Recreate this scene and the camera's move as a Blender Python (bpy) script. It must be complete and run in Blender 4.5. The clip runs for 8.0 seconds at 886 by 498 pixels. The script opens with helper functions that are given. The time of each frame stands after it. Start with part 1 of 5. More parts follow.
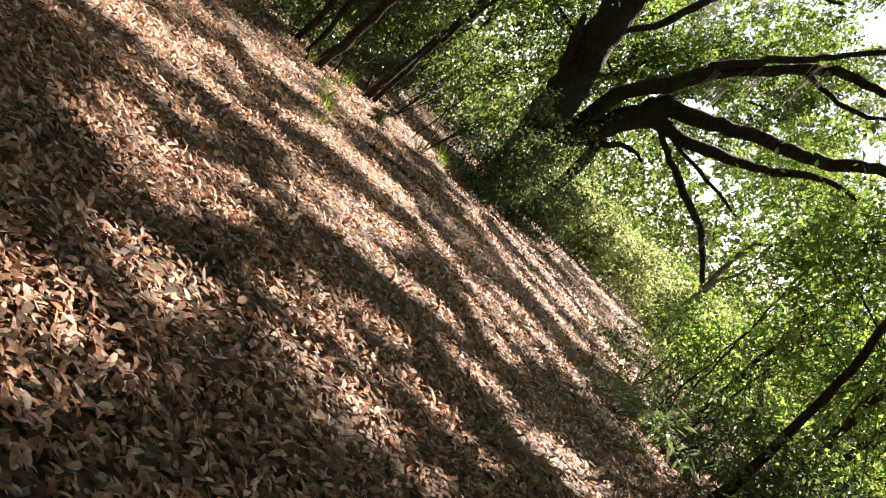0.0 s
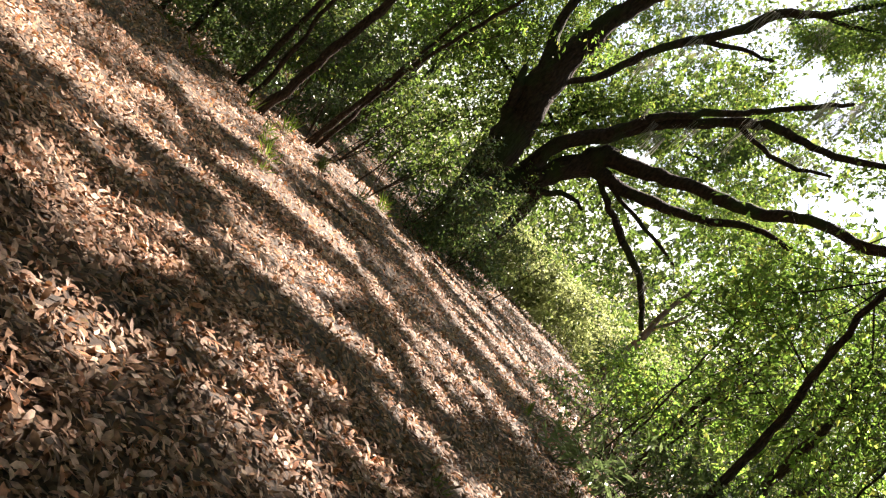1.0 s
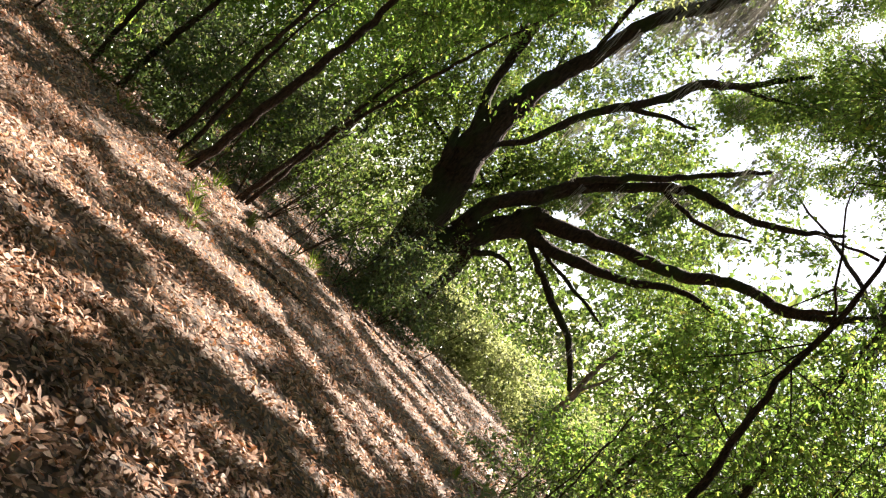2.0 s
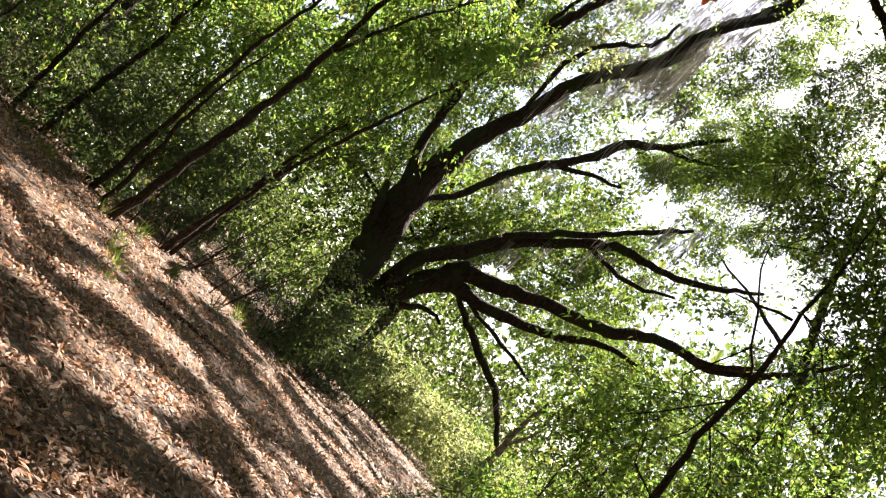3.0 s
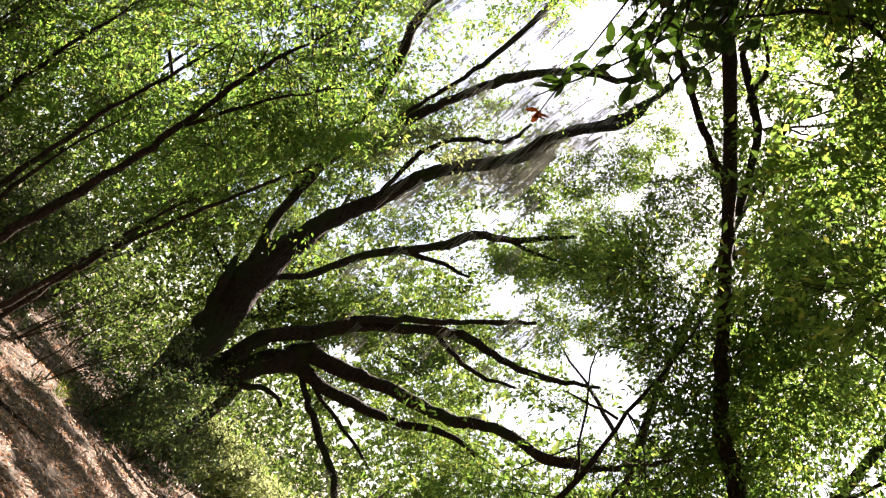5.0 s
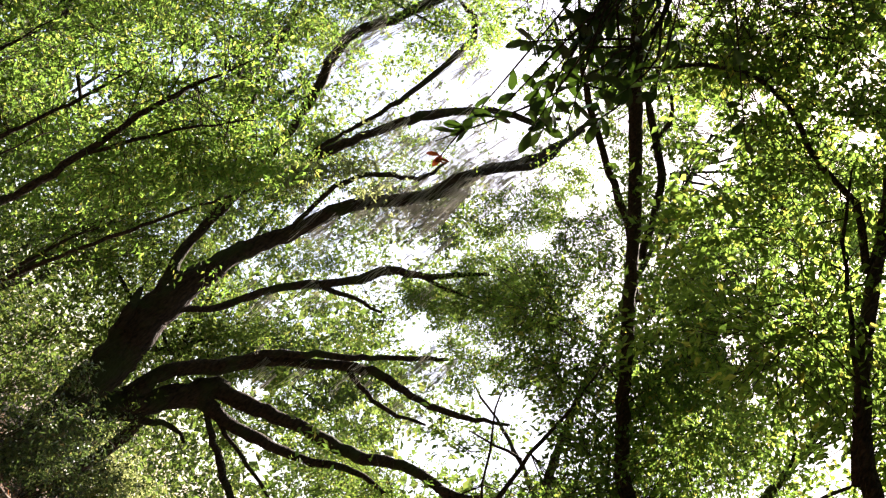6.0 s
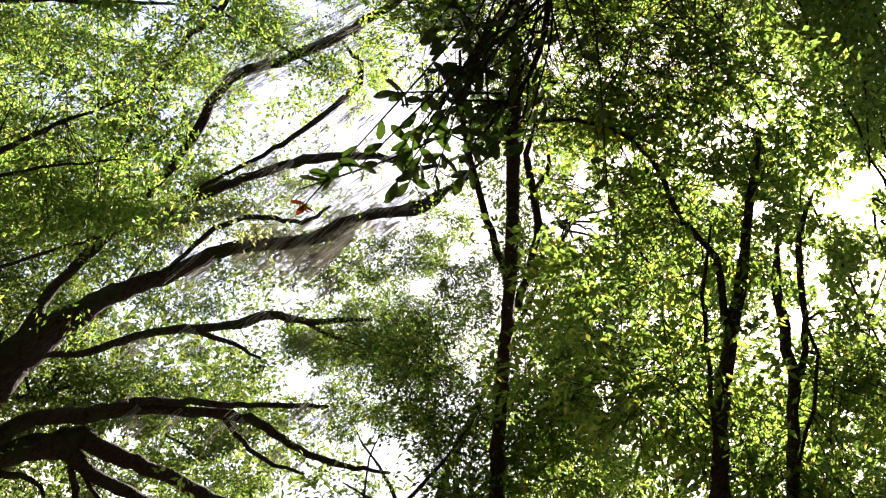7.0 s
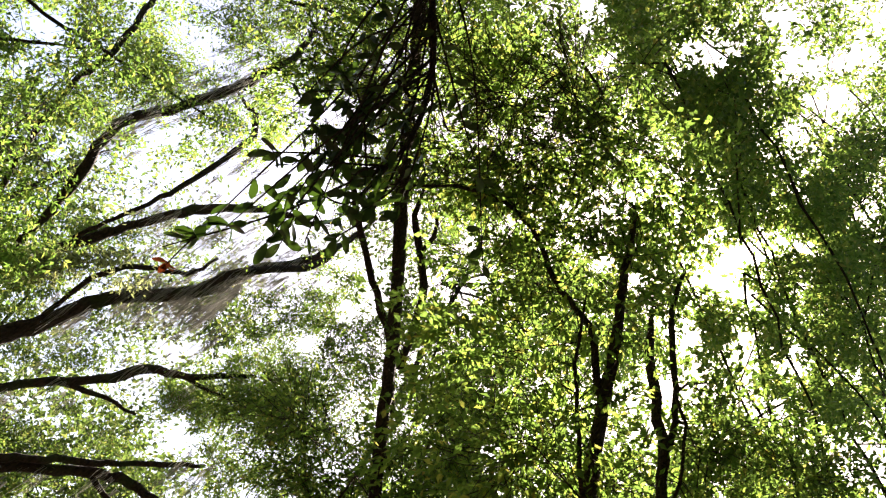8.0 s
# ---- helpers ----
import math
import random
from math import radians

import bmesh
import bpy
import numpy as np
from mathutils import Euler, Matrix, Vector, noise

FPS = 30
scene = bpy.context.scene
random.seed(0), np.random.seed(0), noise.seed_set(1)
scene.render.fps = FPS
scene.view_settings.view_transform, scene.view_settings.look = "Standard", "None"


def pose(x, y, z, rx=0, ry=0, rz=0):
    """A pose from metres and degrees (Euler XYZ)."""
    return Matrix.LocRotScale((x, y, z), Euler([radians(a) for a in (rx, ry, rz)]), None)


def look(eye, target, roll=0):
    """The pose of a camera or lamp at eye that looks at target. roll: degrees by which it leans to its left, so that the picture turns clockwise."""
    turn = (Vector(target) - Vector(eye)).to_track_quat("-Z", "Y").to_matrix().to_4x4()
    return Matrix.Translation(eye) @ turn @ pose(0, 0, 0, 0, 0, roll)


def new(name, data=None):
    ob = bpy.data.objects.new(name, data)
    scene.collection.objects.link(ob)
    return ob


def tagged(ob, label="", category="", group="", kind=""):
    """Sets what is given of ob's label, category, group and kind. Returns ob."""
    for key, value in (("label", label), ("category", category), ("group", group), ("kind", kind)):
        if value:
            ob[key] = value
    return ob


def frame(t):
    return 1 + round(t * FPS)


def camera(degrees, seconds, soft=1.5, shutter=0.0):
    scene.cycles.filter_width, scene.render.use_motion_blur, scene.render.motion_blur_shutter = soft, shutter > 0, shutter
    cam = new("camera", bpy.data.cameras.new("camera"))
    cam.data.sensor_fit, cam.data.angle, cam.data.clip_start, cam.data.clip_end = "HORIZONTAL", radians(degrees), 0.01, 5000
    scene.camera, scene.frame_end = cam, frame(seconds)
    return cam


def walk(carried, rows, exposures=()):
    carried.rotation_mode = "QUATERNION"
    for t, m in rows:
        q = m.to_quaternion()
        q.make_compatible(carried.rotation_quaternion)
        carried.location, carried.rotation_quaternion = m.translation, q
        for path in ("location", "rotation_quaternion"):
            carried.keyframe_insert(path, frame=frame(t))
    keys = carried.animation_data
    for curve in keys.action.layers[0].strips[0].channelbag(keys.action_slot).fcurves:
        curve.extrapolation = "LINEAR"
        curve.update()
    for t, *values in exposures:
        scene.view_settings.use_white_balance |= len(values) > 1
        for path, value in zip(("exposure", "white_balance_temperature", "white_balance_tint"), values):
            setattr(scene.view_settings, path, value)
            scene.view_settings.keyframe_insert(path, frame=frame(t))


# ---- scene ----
cam = camera(52.4, 8.0, soft=1.2)
PATH = [
    (0, (0.000, 0.000, 1.240), (0.006, 7.927, 0.165), 44.65),
    (0.5, (0.005, 0.000, 1.262), (0.034, 7.962, 0.485), 44.97),
    (1, (0.008, 0.004, 1.285), (0.084, 7.991, 0.844), 45.07),
    (1.5, (0.006, 0.002, 1.310), (0.111, 8.001, 1.259), 45.41),
    (3, (0.015, -0.012, 1.408), (0.241, 7.909, 2.506), 46.55),
    (3.5, (0.019, -0.024, 1.445), (0.317, 7.837, 2.902), 46.99),
    (4, (0.024, -0.042, 1.485), (0.421, 7.738, 3.307), 47.82),
    (4.5, (0.029, -0.060, 1.534), (0.498, 7.625, 3.706), 48.37),
    (6, (0.064, -0.086, 1.718), (0.839, 7.215, 4.895), 49.61),
    (6.5, (0.091, -0.094, 1.792), (1.022, 6.969, 5.431), 48.87),
    (7, (0.124, -0.100, 1.869), (1.184, 6.707, 5.936), 49.13),
    (7.5, (0.153, -0.123, 1.953), (1.274, 6.376, 6.482), 49.83),
    (8, (0.176, -0.147, 2.029), (1.343, 6.057, 6.944), 50.27),
]
walk(cam, [(t, look(eye, target, roll)) for t, eye, target, roll in PATH],
     exposures=[(0, 2.65, 6800, 16), (5.5, 2.54, 6870, 17), (8, 2.6, 6900, 18)])

# ---- light: a clear late-morning sky and the sun above the trees ----
SUN_AZ, SUN_EL = 29.0, 48.4
to_sun = Vector((math.sin(radians(SUN_AZ)) * math.cos(radians(SUN_EL)),
                 math.cos(radians(SUN_AZ)) * math.cos(radians(SUN_EL)),
                 math.sin(radians(SUN_EL))))
world = bpy.data.worlds.new("sky")
world.use_nodes = True
scene.world = world
sky = world.node_tree.nodes.new("ShaderNodeTexSky")
sky.sky_type = "NISHITA"
sky.sun_disc = False
sky.sun_elevation = radians(SUN_EL)
sky.sun_rotation = radians(SUN_AZ)
sky.dust_density = 2.0
world.node_tree.links.new(sky.outputs["Color"], world.node_tree.nodes["Background"].inputs["Color"])
world.node_tree.nodes["Background"].inputs["Strength"].default_value = 0.05
sun = new("sun", bpy.data.lights.new("sun", "SUN"))
sun.data.energy = 5.0
sun.data.angle = radians(0.45)
sun.data.color = (1.0, 0.95, 0.86)
sun.matrix_world = look(to_sun * 60, (0, 0, 0))


# ---- materials ----
def material(name):
    m = bpy.data.materials.new(name)
    m.use_nodes = True
    return m, m.node_tree.nodes, m.node_tree.links, m.node_tree.nodes["Principled BSDF"]


def ramp(nodes, stops):
    r = nodes.new("ShaderNodeValToRGB")
    while len(r.color_ramp.elements) < len(stops):
        r.color_ramp.elements.new(0.5)
    for e, (p, c) in zip(r.color_ramp.elements, stops):
        e.position, e.color = p, (*c, 1)
    return r


def leaf_material(name, stops, glow, rough=0.38, share=0.55, spec=0.5, grain=0):
    """A thin leaf: reflected colour from stops by island, light let through in the colour glow."""
    m, nodes, links, bsdf = material(name)
    geo = nodes.new("ShaderNodeNewGeometry")
    cr = ramp(nodes, stops)
    links.new(geo.outputs["Random Per Island"], cr.inputs[0])
    tex = nodes.new("ShaderNodeTexNoise")
    tex.inputs["Scale"].default_value = 1.3
    co = nodes.new("ShaderNodeTexCoord")
    links.new(co.outputs["Object"], tex.inputs["Vector"])
    hue = nodes.new("ShaderNodeHueSaturation")
    links.new(cr.outputs[0], hue.inputs["Color"])
    val = nodes.new("ShaderNodeMapRange")
    val.inputs["From Min"].default_value, val.inputs["From Max"].default_value = 0.3, 0.7
    val.inputs["To Min"].default_value, val.inputs["To Max"].default_value = 0.62, 1.38
    links.new(tex.outputs["Fac"], val.inputs["Value"])
    links.new(val.outputs[0], hue.inputs["Value"])
    if grain:
        fine = nodes.new("ShaderNodeTexNoise")
        fine.inputs["Scale"].default_value, fine.inputs["Detail"].default_value = grain, 5
        links.new(co.outputs["Object"], fine.inputs["Vector"])
        spots = nodes.new("ShaderNodeMapRange")
        spots.inputs["From Min"].default_value, spots.inputs["From Max"].default_value = 0.3, 0.7
        spots.inputs["To Min"].default_value, spots.inputs["To Max"].default_value = 0.45, 1.45
        links.new(fine.outputs["Fac"], spots.inputs["Value"])
        both = nodes.new("ShaderNodeMath")
        both.operation = "MULTIPLY"
        links.new(val.outputs[0], both.inputs[0])
        links.new(spots.outputs[0], both.inputs[1])
        links.new(both.outputs[0], hue.inputs["Value"])
    links.new(hue.outputs[0], bsdf.inputs["Base Color"])
    bsdf.inputs["Roughness"].default_value = rough
    bsdf.inputs["Specular IOR Level"].default_value = spec
    tr = nodes.new("ShaderNodeBsdfTranslucent")
    tint = nodes.new("ShaderNodeMix")
    tint.data_type, tint.blend_type = "RGBA", "MULTIPLY"
    tint.inputs["Factor"].default_value = 1.0
    links.new(hue.outputs[0], tint.inputs["A"])
    tint.inputs["B"].default_value = (*glow, 1)
    links.new(tint.outputs["Result"], tr.inputs["Color"])
    mix = nodes.new("ShaderNodeMixShader")
    mix.inputs[0].default_value = share
    links.new(bsdf.outputs[0], mix.inputs[1])
    links.new(tr.outputs[0], mix.inputs[2])
    links.new(mix.outputs[0], nodes["Material Output"].inputs["Surface"])
    return m


def bark_material(name, dark, light, moss=None, scale=6.0):
    m, nodes, links, bsdf = material(name)
    co = nodes.new("ShaderNodeTexCoord")
    mp = nodes.new("ShaderNodeMapping")
    mp.inputs["Scale"].default_value = (1, 1, 0.35)
    links.new(co.outputs["Object"], mp.inputs["Vector"])
    n1 = nodes.new("ShaderNodeTexNoise")
    n1.inputs["Scale"].default_value, n1.inputs["Detail"].default_value = scale * 3, 8
    links.new(mp.outputs[0], n1.inputs["Vector"])
    v = nodes.new("ShaderNodeTexVoronoi")
    v.inputs["Scale"].default_value = scale * 4
    links.new(mp.outputs[0], v.inputs["Vector"])
    cr = ramp(nodes, [(0.3, dark), (0.7, light)])
    links.new(n1.outputs["Fac"], cr.inputs[0])
    col = cr.outputs[0]
    if moss:
        n2 = nodes.new("ShaderNodeTexNoise")
        n2.inputs["Scale"].default_value, n2.inputs["Detail"].default_value = 1.1, 6
        links.new(co.outputs["Object"], n2.inputs["Vector"])
        mr = ramp(nodes, [(0.5, (0, 0, 0)), (0.62, (1, 1, 1))])
        links.new(n2.outputs["Fac"], mr.inputs[0])
        mx = nodes.new("ShaderNodeMix")
        mx.data_type = "RGBA"
        links.new(mr.outputs[0], mx.inputs["Factor"])
        links.new(col, mx.inputs["A"])
        mx.inputs["B"].default_value = (*moss, 1)
        col = mx.outputs["Result"]
    links.new(col, bsdf.inputs["Base Color"])
    bsdf.inputs["Roughness"].default_value = 0.9
    bsdf.inputs["Specular IOR Level"].default_value = 0.2
    ad = nodes.new("ShaderNodeMath")
    links.new(n1.outputs["Fac"], ad.inputs[0])
    links.new(v.outputs["Distance"], ad.inputs[1])
    bp = nodes.new("ShaderNodeBump")
    bp.inputs["Strength"].default_value, bp.inputs["Distance"].default_value = 0.9, 0.04
    links.new(ad.outputs[0], bp.inputs["Height"])
    links.new(bp.outputs[0], bsdf.inputs["Normal"])
    return m


OAK_LEAF = leaf_material("oak_leaf", [(0.0, (0.044, 0.08, 0.0268)), (0.5, (0.064, 0.115, 0.0342)), (0.9, (0.105, 0.145, 0.0537)), (1.0, (0.14, 0.135, 0.061))], (2.7, 2.5, 1.2), 0.42, 0.58, 0.3)
SAPLING_LEAF = leaf_material("sapling_leaf", [(0.0, (0.046, 0.09, 0.032)), (0.6, (0.074, 0.135, 0.042)), (0.93, (0.125, 0.17, 0.064)), (1.0, (0.17, 0.16, 0.075))], (3.1, 2.9, 1.35), 0.42, 0.58, 0.35)
NEAR_LEAF = leaf_material("near_leaf", [(0.0, (0.055, 0.088, 0.03)), (0.6, (0.085, 0.14, 0.038)), (0.92, (0.15, 0.185, 0.055)), (1.0, (0.23, 0.2, 0.07))], (2.45, 2.5, 1.35), 0.4, 0.62, 0.3)
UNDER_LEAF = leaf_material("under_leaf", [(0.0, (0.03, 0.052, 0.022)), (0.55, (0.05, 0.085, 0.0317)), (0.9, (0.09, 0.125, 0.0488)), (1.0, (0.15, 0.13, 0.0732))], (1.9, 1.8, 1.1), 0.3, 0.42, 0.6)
ORANGE_LEAF = leaf_material("withered_leaf", [(0.0, (0.16, 0.045, 0.02)), (1.0, (0.24, 0.065, 0.028))], (2.2, 1.6, 1.0), 0.5, 0.5, 0.3)
PALE_LEAF = leaf_material("pale_leaf", [(0.0, (0.08, 0.12, 0.05)), (1.0, (0.14, 0.18, 0.09))], (1.6, 1.6, 1.2), 0.25, 0.35, 0.6)
# leaf colour raised well above the other leaves to stand for full sun
SUN_TINTED_LEAF = leaf_material("sun_tinted_leaf", [(0.0, (0.17, 0.21, 0.095)), (1.0, (0.27, 0.3, 0.16))], (1.7, 1.6, 1.2), 0.4, 0.5, 0.4)
MAGNOLIA_LEAF = leaf_material("magnolia_leaf", [(0.0, (0.035, 0.07, 0.018)), (1.0, (0.055, 0.095, 0.026))], (1.35, 1.5, 0.6), 0.28, 0.3, 0.5)
WOODS_LEAF = leaf_material("woods_leaf", [(0.0, (0.042, 0.07, 0.029)), (0.6, (0.06, 0.098, 0.034)), (1.0, (0.105, 0.118, 0.06))], (2.1, 2.0, 1.0), 0.45, 0.5, 0.25)
DRY_LEAF = leaf_material("dry_leaf", [(0.0, (0.045, 0.025, 0.014)), (0.28, (0.195, 0.099, 0.050)), (0.55, (0.375, 0.222, 0.142)), (0.8, (0.57, 0.395, 0.300)), (0.92, (0.45, 0.18, 0.085)), (1.0, (0.7, 0.545, 0.445))], (1.2, 1.0, 0.7), 0.7, 0.18, 0.2, 45)
MOSS = leaf_material("spanish_moss", [(0.0, (0.29, 0.275, 0.255)), (1.0, (0.49, 0.47, 0.44))], (1.1, 1.1, 1.05), 0.9, 0.45, 0.1)
GRASS = leaf_material("grass_blade", [(0.0, (0.08, 0.13, 0.03)), (1.0, (0.15, 0.20, 0.05))], (2.0, 2.0, 0.8), 0.4, 0.4, 0.4)
OAK_BARK = bark_material("oak_bark", (0.013, 0.009, 0.007), (0.06, 0.039, 0.028), (0.035, 0.042, 0.016))
STEM_BARK = bark_material("stem_bark", (0.022, 0.015, 0.01), (0.085, 0.055, 0.038), None, 14.0)
TWIG_BARK = bark_material("twig_bark", (0.04, 0.03, 0.022), (0.10, 0.075, 0.055), None, 20.0)


def soil_material():
    m, nodes, links, bsdf = material("forest_floor")
    co = nodes.new("ShaderNodeTexCoord")
    v = nodes.new("ShaderNodeTexVoronoi")
    v.inputs["Scale"].default_value = 38
    links.new(co.outputs["Object"], v.inputs["Vector"])
    cr = ramp(nodes, [(0.0, (0.02, 0.012, 0.006)), (0.4, (0.06, 0.034, 0.018)), (0.75, (0.12, 0.07, 0.038)), (1.0, (0.21, 0.145, 0.09))])
    sep = nodes.new("ShaderNodeSeparateColor")
    links.new(v.outputs["Color"], sep.inputs[0])
    links.new(sep.outputs[0], cr.inputs[0])
    n = nodes.new("ShaderNodeTexNoise")
    n.inputs["Scale"].default_value, n.inputs["Detail"].default_value = 0.8, 5
    links.new(co.outputs["Object"], n.inputs["Vector"])
    mr = ramp(nodes, [(0.35, (0.62, 0.58, 0.55)), (0.65, (1.0, 1.0, 1.0))])
    links.new(n.outputs["Fac"], mr.inputs[0])
    mx = nodes.new("ShaderNodeMix")
    mx.data_type, mx.blend_type = "RGBA", "MULTIPLY"
    mx.inputs["Factor"].default_value = 1.0
    links.new(cr.outputs[0], mx.inputs["A"])
    links.new(mr.outputs[0], mx.inputs["B"])
    links.new(mx.outputs["Result"], bsdf.inputs["Base Color"])
    bsdf.inputs["Roughness"].default_value = 0.85
    bp = nodes.new("ShaderNodeBump")
    bp.inputs["Strength"].default_value, bp.inputs["Distance"].default_value = 1.0, 0.03
    links.new(sep.outputs[1], bp.inputs["Height"])
    links.new(bp.outputs[0], bsdf.inputs["Normal"])
    return m


SOIL = soil_material()

# ---- mesh helpers ----
rng = np.random.default_rng(7)


def mesh_of(name, verts, faces, mat, smooth=False):
    """A mesh from an array of places and an array of triangles or quads."""
    me = bpy.data.meshes.new(name)
    verts, faces = np.asarray(verts, np.float32), np.asarray(faces, np.int32)
    n, k = faces.shape
    me.vertices.add(len(verts))
    me.vertices.foreach_set("co", verts.ravel())
    me.loops.add(n * k)
    me.loops.foreach_set("vertex_index", faces.ravel())
    me.polygons.add(n)
    me.polygons.foreach_set("loop_start", np.arange(n, dtype=np.int32) * k)
    me.update(calc_edges=True)
    me.materials.append(mat)
    me.polygons.foreach_set("use_smooth", np.full(n, smooth))
    return me


def part(name, me, parent, label="", kind=""):
    ob = new(name, me)
    ob.parent = parent
    return tagged(ob, label, kind=kind)


def thing(name, label, category, group="", place=(0, 0, 0)):
    ob = new(name)
    ob.empty_display_size = 0.2
    ob.location = place
    return tagged(ob, label, category, group)


def spline(points, step):
    """A smooth line through the points, sampled about every step metres: places and how far along each lies, 0 to 1."""
    p = np.asarray(points, float)
    p = np.vstack([2 * p[0] - p[1], p, 2 * p[-1] - p[-2]])
    out, par = [], []
    for i in range(1, len(p) - 2):
        n = max(2, int(np.linalg.norm(p[i + 1] - p[i]) / step))
        for u in np.arange(n) / n:
            a, b, c, d = p[i - 1:i + 3]
            out.append(0.5 * (2 * b + (c - a) * u + (2 * a - 5 * b + 4 * c - d) * u ** 2 + (3 * b - a - 3 * c + d) * u ** 3))
            par.append((i - 1 + u) / (len(p) - 3))
    return np.array(out + [p[-2]]), np.array(par + [1.0])


def tube(name, points, radii, mat, sides=10, step=0.25, rough=0.12, wobble=0.0):
    """A limb: a round, uneven tube along a smooth line, tapered by radii, closed at its ends."""
    c, u = spline(points, step)
    r = np.interp(u, np.linspace(0, 1, len(radii)), radii)
    if wobble:
        c[1:-1] += rng.normal(0, wobble, (len(c) - 2, 3))
    t = np.gradient(c, axis=0)
    t /= np.linalg.norm(t, axis=1)[:, None]
    ref = np.array([0.9, 0.3, 0.31])
    a = np.cross(t, ref)
    a /= np.linalg.norm(a, axis=1)[:, None]
    b = np.cross(t, a)
    ang = np.arange(sides) / sides * 2 * np.pi
    lump = 1 + rough * (np.sin(2 * ang + 3 * u[:, None] * 7) * 0.5 + rng.normal(0, 0.6, (len(c), sides)))
    v = c[:, None] + (a[:, None] * np.cos(ang)[:, None] + b[:, None] * np.sin(ang)[:, None]) * (r[:, None] * lump)[..., None]
    n = len(c)
    i = np.arange(n - 1)[:, None] * sides + np.arange(sides)
    j = np.arange(n - 1)[:, None] * sides + (np.arange(sides) + 1) % sides
    f = np.stack([i, j, j + sides, i + sides], -1).reshape(-1, 4)
    vv = np.vstack([v.reshape(-1, 3), c[0] - t[0] * r[0] * 0.3, c[-1] + t[-1] * r[-1]])
    k = np.arange(sides)
    lo = np.stack([(k + 1) % sides, k, np.full(sides, n * sides), np.full(sides, n * sides)], -1)
    hi = np.stack([k + (n - 1) * sides, (k + 1) % sides + (n - 1) * sides, np.full(sides, n * sides + 1), np.full(sides, n * sides + 1)], -1)
    tri = np.vstack([np.concatenate([f[:, [0, 1, 2]], f[:, [0, 2, 3]]]), lo[:, :3], hi[:, :3]])
    return mesh_of(name, vv, tri, mat, True)


def sticks(name, a, mid, b, r, mat):
    """Many thin bent twigs, three-sided, from a through mid to b, in one mesh."""
    n = len(a)
    c = np.stack([a, mid, b], 1)
    t = b - a
    t /= np.linalg.norm(t, axis=1)[:, None] + 1e-9
    s = np.cross(t, rng.normal(size=(n, 3)))
    s /= np.linalg.norm(s, axis=1)[:, None] + 1e-9
    q = np.cross(t, s)
    ang = np.arange(3) / 3 * 2 * np.pi
    ring = s[:, None] * np.cos(ang)[:, None] + q[:, None] * np.sin(ang)[:, None]
    rr = np.asarray(r)[:, None] * np.array([1.0, 0.75, 0.35])
    v = c[:, :, None] + ring[:, None] * rr[:, :, None, None]
    base = np.arange(n)[:, None, None, None, None] * 9
    k = np.arange(3)
    seg = np.arange(2)[:, None] * 3
    i, j = seg + k, seg + (k + 1) % 3
    f = np.stack([np.stack([i, j, j + 3], -1), np.stack([i, j + 3, i + 3], -1)], 2)
    return mesh_of(name, v.reshape(-1, 3), (base + f).reshape(-1, 3), mat, True)


def unit(v):
    return v / (np.linalg.norm(v, axis=-1, keepdims=True) + 1e-9)


def blades(name, pos, way, length, width, mat, flat=0.6):
    """Many leaves in one mesh, each two triangles folded along the midrib: base at pos, tip along way."""
    n = len(pos)
    way = unit(way)
    up = unit(rng.normal(0, flat, (n, 3)) + (0, 0, 1))
    side = unit(np.cross(way, up))
    nor = np.cross(side, way)
    L = (length * rng.uniform(0.65, 1.25, n))[:, None]
    W = (width * rng.uniform(0.7, 1.25, n))[:, None]
    mid = pos + way * L * 0.45 + nor * W * 0.18
    tip = pos + way * L - nor * L * 0.1
    v = np.stack([pos, mid - side * W / 2, tip, mid + side * W / 2], 1)
    f = np.arange(n)[:, None, None] * 4 + np.array([[0, 1, 2], [0, 2, 3]])
    return mesh_of(name, v.reshape(-1, 3), f.reshape(-1, 3), mat)


def lattice(x, y, seed):
    """Smooth noise over the plane, 0 to 1."""
    table = np.random.default_rng(seed).random((256, 256))
    xi, yi = np.floor(x).astype(int), np.floor(y).astype(int)
    fx, fy = x - xi, y - yi
    fx, fy = fx * fx * (3 - 2 * fx), fy * fy * (3 - 2 * fy)
    g = lambda i, j: table[(xi + i) % 256, (yi + j) % 256]
    return (g(0, 0) * (1 - fx) + g(1, 0) * fx) * (1 - fy) + (g(0, 1) * (1 - fx) + g(1, 1) * fx) * fy


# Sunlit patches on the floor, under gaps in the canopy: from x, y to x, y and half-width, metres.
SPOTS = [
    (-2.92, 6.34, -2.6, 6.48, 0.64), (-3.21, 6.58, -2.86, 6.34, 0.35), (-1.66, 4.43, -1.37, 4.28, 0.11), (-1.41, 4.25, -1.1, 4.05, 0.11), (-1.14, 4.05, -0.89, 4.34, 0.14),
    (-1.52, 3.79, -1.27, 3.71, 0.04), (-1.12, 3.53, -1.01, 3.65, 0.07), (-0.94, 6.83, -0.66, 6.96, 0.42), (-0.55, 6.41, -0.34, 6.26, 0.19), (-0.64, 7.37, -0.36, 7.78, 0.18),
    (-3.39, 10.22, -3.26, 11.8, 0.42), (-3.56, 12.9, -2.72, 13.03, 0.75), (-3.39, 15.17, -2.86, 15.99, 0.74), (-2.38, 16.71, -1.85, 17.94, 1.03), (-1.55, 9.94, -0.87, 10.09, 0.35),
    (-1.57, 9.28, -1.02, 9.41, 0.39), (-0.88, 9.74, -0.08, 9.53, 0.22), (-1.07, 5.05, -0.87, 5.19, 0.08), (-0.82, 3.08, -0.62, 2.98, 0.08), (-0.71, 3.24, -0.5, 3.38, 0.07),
]
